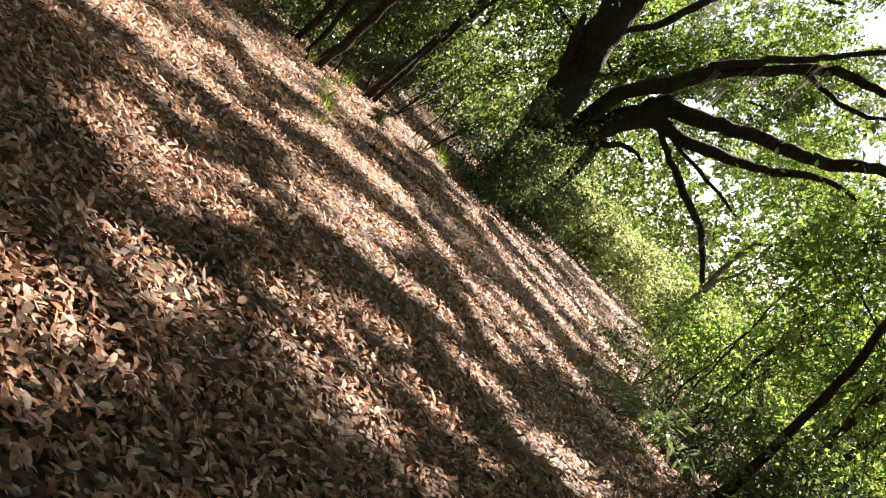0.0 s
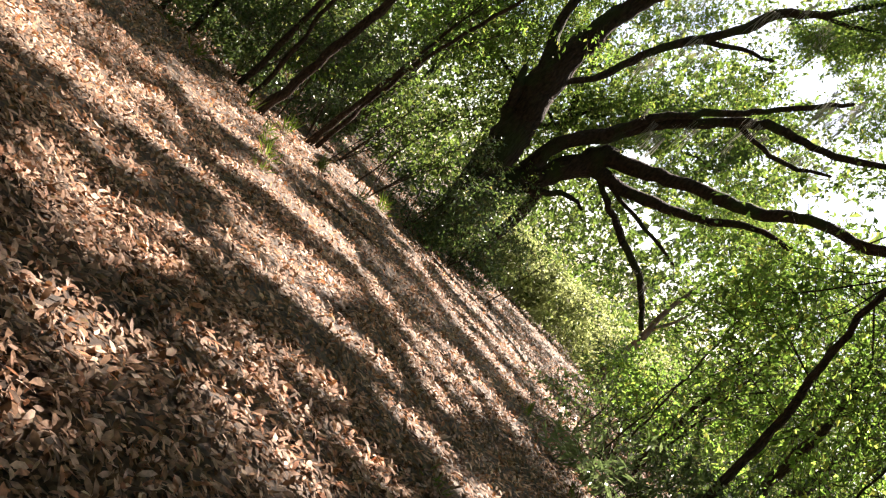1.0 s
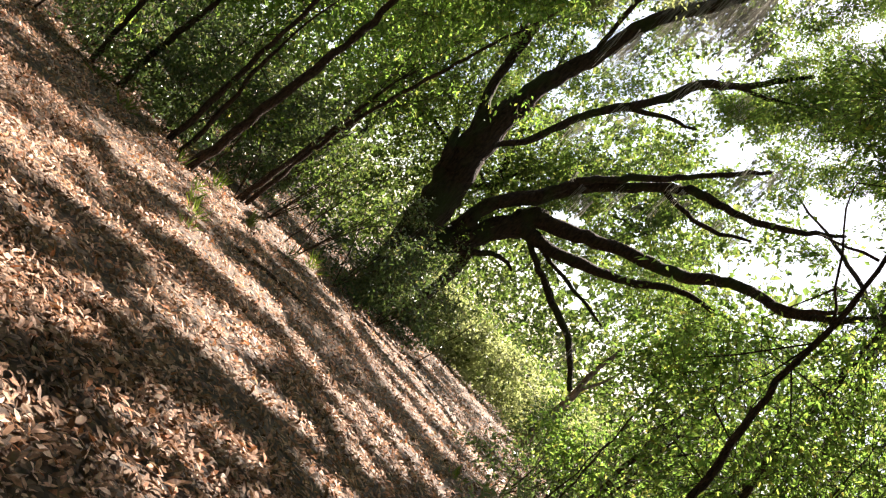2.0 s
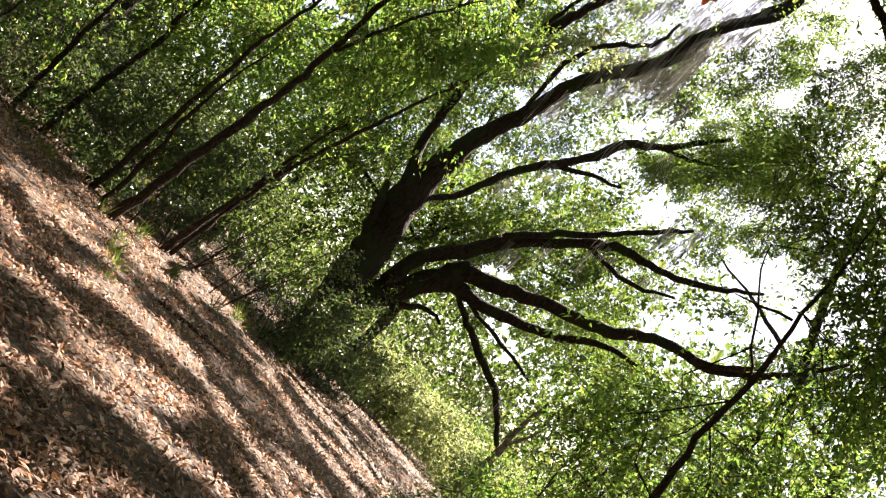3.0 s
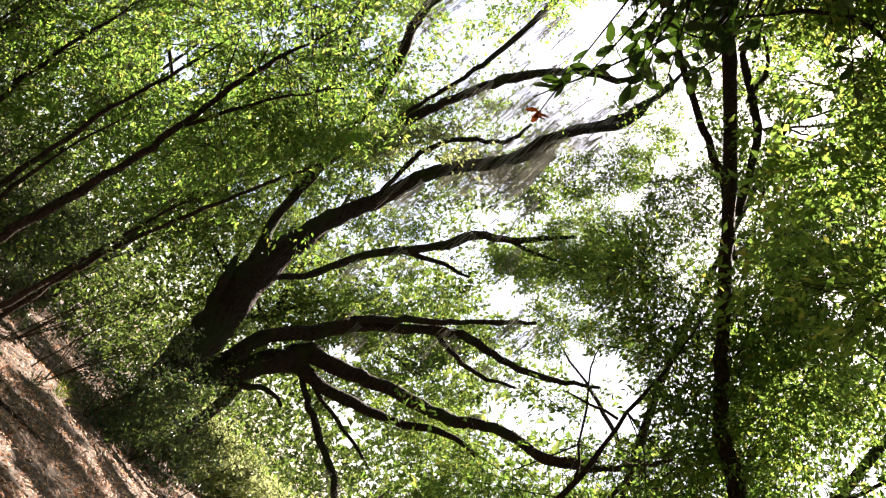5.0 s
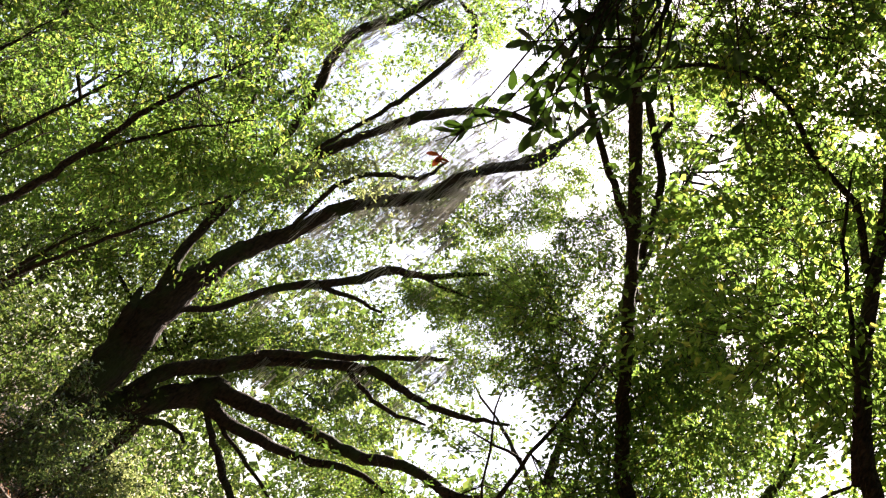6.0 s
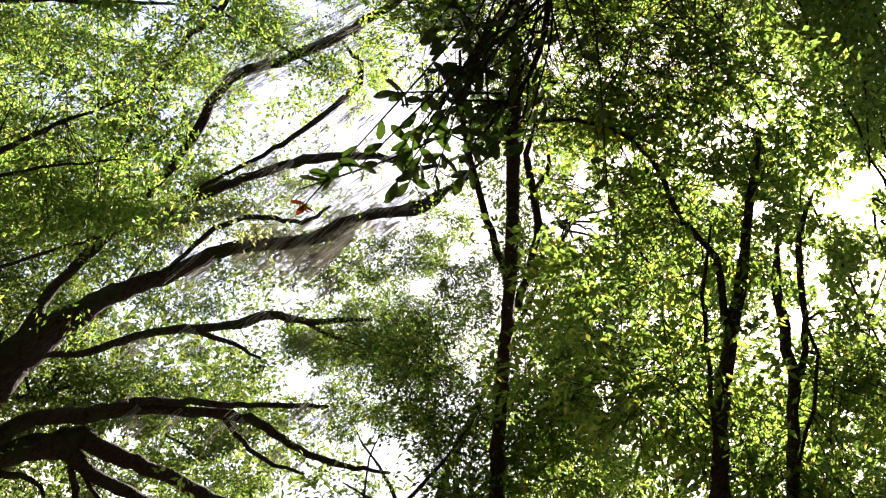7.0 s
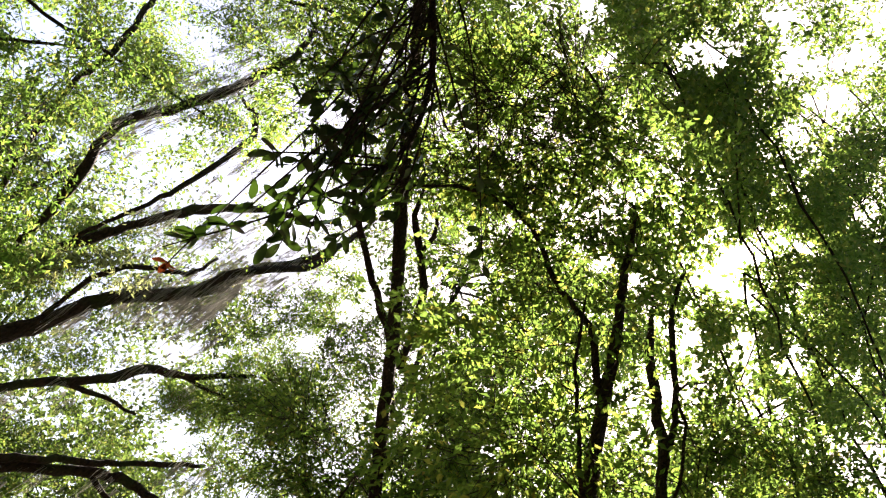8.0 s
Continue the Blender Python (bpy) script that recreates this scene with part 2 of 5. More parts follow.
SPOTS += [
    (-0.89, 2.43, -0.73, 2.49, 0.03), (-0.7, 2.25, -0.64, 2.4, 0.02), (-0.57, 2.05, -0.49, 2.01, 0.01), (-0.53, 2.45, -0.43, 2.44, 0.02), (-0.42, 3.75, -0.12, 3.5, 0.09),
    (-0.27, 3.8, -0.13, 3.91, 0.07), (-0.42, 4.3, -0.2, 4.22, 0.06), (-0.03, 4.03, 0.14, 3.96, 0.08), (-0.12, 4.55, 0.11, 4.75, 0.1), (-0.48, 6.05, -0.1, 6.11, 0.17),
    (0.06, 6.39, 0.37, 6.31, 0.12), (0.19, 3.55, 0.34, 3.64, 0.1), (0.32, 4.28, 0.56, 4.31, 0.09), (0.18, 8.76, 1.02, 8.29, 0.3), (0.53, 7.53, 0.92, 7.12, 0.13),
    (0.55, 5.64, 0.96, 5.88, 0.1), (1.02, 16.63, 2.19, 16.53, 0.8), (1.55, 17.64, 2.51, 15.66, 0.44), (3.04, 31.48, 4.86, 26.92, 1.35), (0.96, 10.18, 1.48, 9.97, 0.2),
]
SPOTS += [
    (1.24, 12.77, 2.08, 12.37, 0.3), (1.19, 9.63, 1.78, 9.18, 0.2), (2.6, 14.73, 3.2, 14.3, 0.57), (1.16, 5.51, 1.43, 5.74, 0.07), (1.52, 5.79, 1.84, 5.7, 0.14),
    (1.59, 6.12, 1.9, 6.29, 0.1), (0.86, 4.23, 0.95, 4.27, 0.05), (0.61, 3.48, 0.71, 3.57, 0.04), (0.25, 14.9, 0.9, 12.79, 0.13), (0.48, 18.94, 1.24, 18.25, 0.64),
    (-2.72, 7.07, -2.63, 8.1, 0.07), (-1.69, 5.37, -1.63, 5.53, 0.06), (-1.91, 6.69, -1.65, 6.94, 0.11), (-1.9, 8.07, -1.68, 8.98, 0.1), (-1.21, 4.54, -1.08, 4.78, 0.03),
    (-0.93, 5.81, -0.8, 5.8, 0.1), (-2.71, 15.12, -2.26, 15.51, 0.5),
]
# Gaps high in the canopy that let the sun down on lower leaves: x, y on the floor, half-lengths, and the height above which they are open.
# over shrubs
WELLS = [
    (4.3, 10.5, 0.6, 0.5, 1.6), (3.0, 9.4, 0.4, 0.45, 0.9), (4.1, 7.8, 0.5, 0.5, 1.5), (-1.35, 17.5, 1.3, 0.9, 1.9), (0.4, 18.7, 1.0, 0.7, 1.6), (-3.15, 17.2, 1.1, 0.9, 1.0), (-5.0, 15.6, 1.3, 1.0, 0.7),
    (-7.0, 15.0, 1.0, 0.8, 1.4), (3.3, 13.2, 0.7, 0.7, 0.9), (4.9, 11.6, 0.6, 0.6, 1.2), (5.2, 17.4, 1.0, 0.8, 2.2), (0.2, 16.5, 0.9, 0.6, 2.2),
]
# over saplings and bushes
WELLS += [
    (0.7, 30.5, 2.4, 2.2, 2.4), (2.5, 30.5, 2.4, 2.2, 2.4), (4.35, 29.4, 2.6, 2.2, 2.6), (6.95, 27.4, 1.7, 1.7, 2.8), (4.6, 14.9, 1.2, 1.0, 3.0), (-6.4, 11.2, 1.2, 1.3, 6.4),
    (-7.4, 12.5, 1.2, 1.2, 5.6), (-4.25, 14.6, 0.9, 1.0, 4.6), (-9.0, 14.0, 1.4, 1.2, 3.6), (7.2, 19.0, 1.4, 1.0, 3.4), (4.2, 18.2, 1.4, 1.2, 6.4),
]
# over the crowns
WELLS += [
    (-5.5, 9.5, 1.1, 1.0, 7.2), (-0.6, 0.95, 0.6, 0.3, 7.3), (2.7, 0.4, 0.5, 0.4, 7.2), (-5.05, 11.8, 1.4, 1.2, 9.3), (-0.93, -0.07, 0.9, 0.7, 9.3), (-2.2, -0.1, 0.8, 0.6, 9.6), (0.4, 0.5, 0.8, 0.5, 7.6), (-1.8, -1.6, 0.5, 0.4, 10.8),
    (1.4, 0.56, 0.6, 0.5, 8.2), (1.6, -0.95, 0.5, 0.4, 9.6), (-4.9, 1.05, 1.2, 0.8, 12.2), (-3.2, 2.4, 1.0, 0.7, 11.8), (1.67, 4.3, 0.7, 0.5, 7.8), (-4.1, 10.0, 1.6, 1.3, 8.5), (0.1, 3.4, 0.5, 0.4, 9.2), (1.6, 4.3, 0.8, 0.6, 8.0),
    (-4.9, -4.6, 1.1, 1.0, 16.9), (-2.9, -4.8, 0.9, 0.8, 16.6), (-1.7, 12.6, 1.3, 1.0, 14.2), (0.8, 13.5, 1.1, 1.0, 13.0),
]
# Openings in the leaves to the sky, as seen from the path: azimuth, elevation and half-width in degrees.
OPENINGS = [
    (-1.7, 31.9, 1.3), (-1.7, 33.2, 1.3), (-3.4, 30.8, 1.1), (-8.1, 28.2, 1.3), (-8.2, 29.4, 0.9), (-16.9, 25.8, 1.6), (-15.0, 24.2, 0.9), (-1.5, 18.1, 0.9),
    (-1.1, 20.1, 0.9), (4.6, 21.7, 0.9), (1.6, 25.8, 0.6), (7.9, 31.7, 0.8), (10.0, 31.7, 0.7), (15.0, 38.1, 1.4), (14.9, 39.6, 0.9), (9.0, 34.6, 0.5),
    (7.1, 35.0, 0.4), (13.3, 58.5, 1.4), (12.7, 56.2, 0.7), (16.2, 62.2, 1.4), (22.5, 61.4, 1.4), (27.6, 60.8, 1.6), (26.7, 63.2, 1.3), (26.3, 58.3, 0.8),
]
OPENINGS += [
    (1.5, 54.6, 1.3), (7.2, 53.5, 0.7), (39.5, 43.4, 1.1), (39.3, 46.8, 0.9), (35.0, 46.8, 0.7), (31.2, 44.9, 0.9), (32.2, 52.9, 0.8), (34.5, 53.1, 0.7),
    (37.1, 56.3, 0.9), (32.9, 42.0, 0.7), (25.6, 43.0, 0.5), (24.8, 45.7, 0.4), (9.9, 19.4, 1.1), (8.9, 19.4, 0.9), (12.0, 18.4, 0.9), (14.9, 20.1, 0.8),
    (16.2, 19.8, 0.6), (16.9, 20.5, 0.7), (17.9, 16.1, 1.1), (19.2, 17.8, 1.1), (20.7, 19.1, 1.1), (15.6, 14.9, 1.1), (13.8, 13.8, 0.9), (22.2, 20.5, 0.8),
    (7.9, 7.0, 1.0), (9.3, 6.4, 0.9), (6.9, 7.4, 0.6), (10.7, 5.8, 0.4), (4.5, 9.1, 0.7), (5.4, 9.5, 0.5),
]
OPENINGS += [
    (5.3, 22.5, 0.6), (-0.8, 20.0, 0.9), (-0.8, 21.4, 0.6), (-15.9, 13.0, 1.1), (-15.1, 13.0, 0.8), (-13.8, 13.0, 0.5), (-0.2, 26.4, 0.6), (-1.7, 25.3, 0.5),
    (10.0, 28.4, 0.5), (7.3, 33.2, 0.6), (10.7, 33.2, 0.5), (8.0, 36.9, 0.7), (18.1, 32.6, 0.5), (-16.3, 13.0, 1.0), (-7.2, 28.8, 0.8), (-7.2, 27.1, 0.7),
    (-2.0, 33.4, 1.2), (-1.6, 34.9, 1.1), (15.0, 39.0, 0.8), (12.4, 39.9, 0.7), (16.5, 40.5, 0.5), (-9.8, 22.8, 0.5), (16.4, 19.2, 0.8), (17.4, 21.3, 0.6),
    (11.7, 18.6, 0.6), (9.0, 18.9, 0.4), (23.0, 35.5, 0.5), (4.9, 22.2, 0.6), (1.1, 28.7, 0.7), (29.0, 48.4, 1.6),
]
HUB = np.array([0.08, -0.06, 1.65])
RISE = ([4, 12, 22, 32, 45], [1.26, 1.36, 1.53, 1.75, 1.98])  # the eye's height by the elevation it looks at
DRIFT = np.array(to_sun[:2]) / to_sun[2]


def direction(p):
    """Azimuth and elevation of places from the middle of the path, in degrees."""
    d = p - HUB
    el = np.degrees(np.arctan2(d[:, 2], np.hypot(d[:, 0], d[:, 1])))
    d[:, 2] = p[:, 2] - np.interp(el, *RISE)
    return np.degrees(np.arctan2(d[:, 0], d[:, 1])), np.degrees(np.arctan2(d[:, 2], np.hypot(d[:, 0], d[:, 1])))


def gaps(p):
    """Which leaves stay: those that close neither an opening to the sky nor a gap that lets the sun down on the floor."""
    keep = np.ones(len(p), bool)
    az, el = direction(p)
    warp = (lattice(az * 0.9 + 50, el * 0.9 + 50, 3) - 0.5) * 0.9 + (lattice(az * 2.9 + 50, el * 2.9 + 50, 13) - 0.5) * 1.2
    stray = lattice(az * 3.1 + 90, el * 3.1 + 90, 14) > 0.72
    for a, e, r in OPENINGS:
        d = np.hypot((az - a) * np.cos(np.radians(e)), el - e)
        keep &= (d > r * (0.85 + warp)) | (stray & (d > r * 0.2) & (r < 1.65))
    speck = 0.6 * lattice(az * 1.3 + 150, el * 1.3 + 150, 15) + 0.4 * lattice(az * 3.3 + 150, el * 3.3 + 150, 16)
    keep &= (speck < 0.755) | (el < 30)
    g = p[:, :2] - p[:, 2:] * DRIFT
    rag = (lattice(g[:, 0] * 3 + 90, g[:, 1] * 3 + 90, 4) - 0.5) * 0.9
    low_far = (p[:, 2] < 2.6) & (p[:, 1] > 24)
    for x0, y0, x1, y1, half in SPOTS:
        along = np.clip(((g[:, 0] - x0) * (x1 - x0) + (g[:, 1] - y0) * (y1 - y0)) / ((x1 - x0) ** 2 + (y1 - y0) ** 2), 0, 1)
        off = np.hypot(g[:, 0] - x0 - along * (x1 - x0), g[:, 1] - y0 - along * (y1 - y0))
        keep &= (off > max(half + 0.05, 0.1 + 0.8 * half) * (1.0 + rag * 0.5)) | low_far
    dapple = lattice(g[:, 0] * 1.9 + 60, g[:, 1] * 1.4 + 60, 17) > 0.22
    for x, y, a, b, z in WELLS:
        keep &= ~((np.hypot((g[:, 0] - x) / a, (g[:, 1] - y) / b) < 1.0 + rag * 0.6) & (p[:, 2] > z) & dapple)
    fleck = 0.65 * lattice(g[:, 0] * 2.6 + 20, g[:, 1] * 1.5 + 20, 5) + 0.35 * lattice(g[:, 0] * 7, g[:, 1] * 5, 6)
    clearing = (g[:, 1] > 1.0) & (g[:, 1] < 13.5) & (g[:, 0] > -0.3 * g[:, 1] - 1.3) & (g[:, 0] < 0.2 * g[:, 1] + 1.0)
    thin = clearing & (np.hypot((g[:, 0] + 2.1) / 1.3, (g[:, 1] - 8.8) / 3.8) < 1)
    keep &= (fleck < np.where(thin, 0.74, np.where(clearing, 0.9, 0.79))) | (p[:, 2] < 1.5)
    # breaks between the high crowns, by which the sun comes down on lower ones
    breaks = 0.6 * lattice(g[:, 0] * 1.5 + 110, g[:, 1] * 1.2 + 110, 41) + 0.4 * lattice(g[:, 0] * 3.8 + 10, g[:, 1] * 3.1 + 10, 42)
    keep &= clearing | (breaks < np.where((g[:, 0] > 1.5) & (g[:, 1] < 16), 0.62, 0.56)) | (p[:, 2] < 7.5) | (g[:, 1] < 1.0)
    chinks = 0.5 * lattice(g[:, 0] * 2.4 + 130, g[:, 1] * 2.0 + 130, 43) + 0.5 * lattice(g[:, 0] * 5.5 + 30, g[:, 1] * 4.7 + 30, 44)
    keep &= (chinks < 0.58) | (p[:, 2] < 10.5) | (g[:, 1] > 1.2) | (g[:, 1] < -3.0) | (np.abs(g[:, 0]) > 4.6)
    return keep


# Where the big oak's limbs and the stems show free of nearer leaves: filled as limbs are built.
CLEAR = []


def free_of_limbs(p, reach=0.55):
    """Which leaves leave the limbs behind them in sight (most do, some hang in front)."""
    az, el = direction(p)
    keep = np.ones(len(p), bool)
    far = np.linalg.norm(p - HUB, axis=1)
    hide = np.where(lattice(az * 0.42 + 70, el * 0.42 + 70, 18) > 0.55, 0.35, 0.85)
    for line in CLEAR:
        la, le = direction(line)
        ld = np.linalg.norm(line - HUB, axis=1)
        box = (az > la.min() - 1) & (az < la.max() + 1) & (el > le.min() - 1) & (el < le.max() + 1)
        idx = np.nonzero(box & keep)[0]
        for s in range(0, len(idx), 20000):
            i = idx[s:s + 20000]
            d = np.hypot((az[i, None] - la) * np.cos(np.radians(el[i, None])), el[i, None] - le)
            near = d.argmin(1)
            bad = (d.min(1) < reach) & (far[i] < ld[near] - 0.2) & (rng.random(len(i)) < hide[i])
            keep[i[bad]] = False
    return keep


def foliage(tree, shapes, leaf, length, width, mat, per=14, spray=0.7, droop=0.25, spread=0.10, twig=0.006, clear=True, tuft=18, twigs=1.0, loose=0.17):
    """Sprays of leaves on thin twigs through rounded crown shapes (centre, half-sizes, twigs): two parts, twigs and crown."""
    A, B, M = [], [], []
    for c, h, n in shapes:
        c, h = np.array(c, float), np.array(h, float)
        k = max(1, n // tuft)
        d = unit(rng.normal(size=(k, 3)))
        rad = rng.uniform(0.15, 1.0, k) ** 0.6
        lump = 0.6 + 0.8 * lattice(d[:, 0] * 2.3 + 30 + c[0], d[:, 1] * 2.3 + d[:, 2] * 1.9 + 30 + c[1], 8)
        heart = c + d * h * (rad * lump)[:, None]
        pick = rng.integers(0, k, n)
        d = unit(d[pick] + rng.normal(0, 0.5, (n, 3)))
        out = rng.normal(0, 1, (n, 3)) * (1.15, 1.15, 0.75)
        p = heart[pick] + out * (loose * spray + 0.022 * h.mean())
        w = unit(d * h * 0.6 + (out * 0.8 + rng.normal(0, 0.45, (n, 3))) * h.mean() + (0, 0, -droop))
        q = p + w * spray * rng.uniform(0.6, 1.3, n)[:, None]
        A.append(p), B.append(q), M.append((p + q) / 2 + rng.normal(0, 0.06, (n, 3)) * spray)
    A, B, M = np.vstack(A), np.vstack(B), np.vstack(M)
    ok = gaps(M) & (A[:, 2] > 0.05) & (B[:, 2] > 0.03)
    if clear:
        ok &= free_of_limbs(M, 0.35)
    A, B, M = A[ok], B[ok], M[ok]
    n = len(A)
    u = rng.uniform(0.1, 1.05, (n, per, 1))
    pos = A[:, None] * (1 - u) ** 2 + 2 * M[:, None] * u * (1 - u) + B[:, None] * u ** 2
    pos = (pos + rng.normal(0, spread * 0.35, (n, per, 3))).reshape(-1, 3)
    way = (unit(B - A)[:, None] * 0.7 + rng.normal(0, 0.75, (n, per, 3)) + (0, 0, -droop)).reshape(-1, 3)
    ok = gaps(pos) & (pos[:, 2] > 0.03)
    if clear:
        ok &= free_of_limbs(pos)
    j = np.arange(int(n * twigs))
    part("twigwork", sticks("twigwork", A[j], M[j], B[j], np.full(len(j), twig), TWIG_BARK), tree, kind="stuff")
    part("crown", blades("crown", pos[ok], way[ok], length, width, mat), tree, leaf, "stuff")


def limb(tree, name, points, radii, mat, sides=10, step=0.3, label="", clear=True, wobble=0.0):
    if clear is not False:
        CLEAR.append(spline(points[int(clear) - 1:], 0.2)[0])
    return part(name, tube(name, points, radii, mat, sides, step, wobble=wobble), tree, label)


def branchlets(tree, starts, shapes, count, r0):
    """Thin crooked branches that run from given starts out into the crown shapes."""
    S = np.asarray(starts, float)
    A, B = [], []
    for c, h, n in shapes:
        m = max(2, int(count * n / sum(s[2] for s in shapes)))
        p = np.array(c) + unit(rng.normal(size=(m, 3))) * np.array(h) * rng.uniform(0.4, 0.95, (m, 1))
        order = np.linalg.norm(p[:, None] - S, axis=2).argsort(1)
        near = order[np.arange(m), rng.integers(0, min(6, len(S)), m)]
        A.append(S[near]), B.append(p)
    A, B = np.vstack(A), np.vstack(B)
    M = (A + B) / 2 + rng.normal(0, 0.12, A.shape) * np.linalg.norm(B - A, axis=1)[:, None]
    ok = gaps(M) & gaps(B)
    A, B, M = A[ok], B[ok], M[ok]
    r = r0 * rng.uniform(0.5, 1.1, len(A))
    part("branchwork", sticks("branchwork", A, M, B, r, STEM_BARK), tree, kind="stuff")
    # side shoots
    u = rng.uniform(0.3, 0.9, (len(A), 4, 1))
    p = (A[:, None] * (1 - u) ** 2 + 2 * M[:, None] * u * (1 - u) + B[:, None] * u ** 2).reshape(-1, 3)
    q = p + unit(np.repeat(unit(B - A), 4, 0) + rng.normal(0, 0.8, p.shape)) * rng.uniform(0.3, 0.9, (len(p), 1))
    ok = gaps((p + q) / 2)
    p, q = p[ok], q[ok]
    part("shootwork", sticks("shootwork", p, (p + q) / 2 + rng.normal(0, 0.05, p.shape), q, np.full(len(p), r0 * 0.35), TWIG_BARK), tree, kind="stuff")


# ---- the ground ----
def floor_z(x, y):
    r = np.hypot(x, y)
    return ((lattice(x * 0.5 + 40, y * 0.5 + 40, 11) - 0.5) * 0.10 + (lattice(x * 1.9 + 70, y * 1.9 + 70, 12) - 0.5) * 0.035) * np.clip(60 / (r + 20), 0, 1)


def ground():
    rad = np.concatenate([np.linspace(0.3, 30, 120), np.geomspace(31, 900, 40)])
    ang = np.linspace(0, 2 * np.pi, 181)[:-1]
    x, y = (rad[:, None] * np.sin(ang)).ravel(), (rad[:, None] * np.cos(ang)).ravel()
    v = np.vstack([np.stack([x, y, floor_z(x, y)], 1), [[0, 0, 0]]])
    n, k = len(rad), len(ang)
    i = np.arange(n - 1)[:, None] * k + np.arange(k)
    j = np.arange(n - 1)[:, None] * k + (np.arange(k) + 1) % k
    f = np.concatenate([np.stack([i, i + k, j + k], -1).reshape(-1, 3), np.stack([i, j + k, j], -1).reshape(-1, 3),
                        np.stack([np.full(k, n * k), np.arange(k), (np.arange(k) + 1) % k], -1)])
    tagged(new("ground", mesh_of("ground", v, f, SOIL, True)), "brown woodland soil under a carpet of dry leaves", "ground", kind="structure")


ground()


# ---- leaf litter ----
def curled(pos, yaw, length, width, tilt, curl):
    """Dry leaves of six points each: arrays of places and triangles."""
    n = len(pos)
    fwd = np.stack([np.cos(yaw) * np.cos(tilt), np.sin(yaw) * np.cos(tilt), np.sin(tilt)], 1)
    side = unit(np.stack([-np.sin(yaw), np.cos(yaw), rng.normal(0, 0.35, n)], 1))
    up = np.cross(fwd, side)
    L, W, C = length[:, None], width[:, None], curl[:, None]
    b = pos - fwd * L / 2
    v = np.stack([b, b + fwd * L * 0.3 + side * W * 0.42 + up * C, b + fwd * L * 0.68 + side * W * 0.5 + up * C,
                  b + fwd * L + up * C * 0.6, b + fwd * L * 0.68 - side * W * 0.5 + up * C * 0.8, b + fwd * L * 0.3 - side * W * 0.42 + up * C * 0.8], 1)
    f = np.arange(n)[:, None, None] * 6 + np.array([[0, 1, 5], [1, 2, 5], [5, 2, 4], [2, 3, 4]])
    return v.reshape(-1, 3), f.reshape(-1, 3)


def leaf_litter():
    litter = thing("leaf_litter", "thick carpet of dry brown oak leaves on the woodland floor", "leaf litter")
    P, Ls = [], []
    for y0, y1, half, per, size in ((0.9, 2.8, 0.62, 2000, 0.055), (2.8, 5.0, 0.62, 1450, 0.056), (5.0, 9.0, 0.55, 680, 0.062), (9.0, 15.0, 0.5, 260, 0.075), (15.0, 24.0, 0.45, 100, 0.09), (24.0, 36.0, 0.4, 40, 0.11)):
        area = half * (y1 ** 2 - y0 ** 2) + 3.0 * (y1 - y0)
        n = int(area * per)
        y = np.sqrt(rng.uniform(y0 ** 2, y1 ** 2, n))
        x = rng.uniform(-1, 1, n) * (half * y + 1.5)
        P.append(np.stack([x, y, floor_z(x, y) + rng.uniform(0.002, 0.042, n)], 1))
        Ls.append(size * rng.uniform(0.6, 1.35, n))
    # round and behind the start of the path, and out to the sides
    n = 7000
    x, y = rng.uniform(-6, 6, n), rng.uniform(-3.5, 1.4, n)
    P.append(np.stack([x, y, floor_z(x, y) + rng.uniform(0.004, 0.03, n)], 1))
    Ls.append(0.08 * rng.uniform(0.6, 1.35, n))
    P, Ls = np.vstack(P), np.concatenate(Ls)
    n = len(P)
    v, f = curled(P, rng.uniform(0, 6.283, n), Ls, Ls * rng.uniform(0.24, 0.42, n), rng.normal(0, 0.4, n), Ls * rng.uniform(-0.1, 0.22, n))
    part("leaf_carpet", mesh_of("leaf_carpet", v, f, DRY_LEAF, True), litter, kind="stuff")
    # the nearest, larger leaves lie on top singly
    kinds = []
    for k in range(6):
        L = np.array([0.05 + 0.006 * k])
        v, f = curled(np.zeros((1, 3)), np.zeros(1), L, L * (0.36 + 0.03 * (k % 3)), np.zeros(1), L * (0.08 + 0.04 * (k % 4)))
        kinds.append(mesh_of("leaf", v, f, DRY_LEAF_SINGLE, True))
    for k in range(300):
        y = 1.5 + 3.2 * rng.random()
        x = -0.62 * y + 0.95 * y * rng.random()
        z = float(floor_z(np.array([x]), np.array([y]))[0]) + 0.03
        ob = part("leaf", kinds[k % 6], litter)
        ob.matrix_local = pose(x, y, z, rng.normal(0, 14), rng.normal(0, 14), rng.uniform(0, 360))
    return n


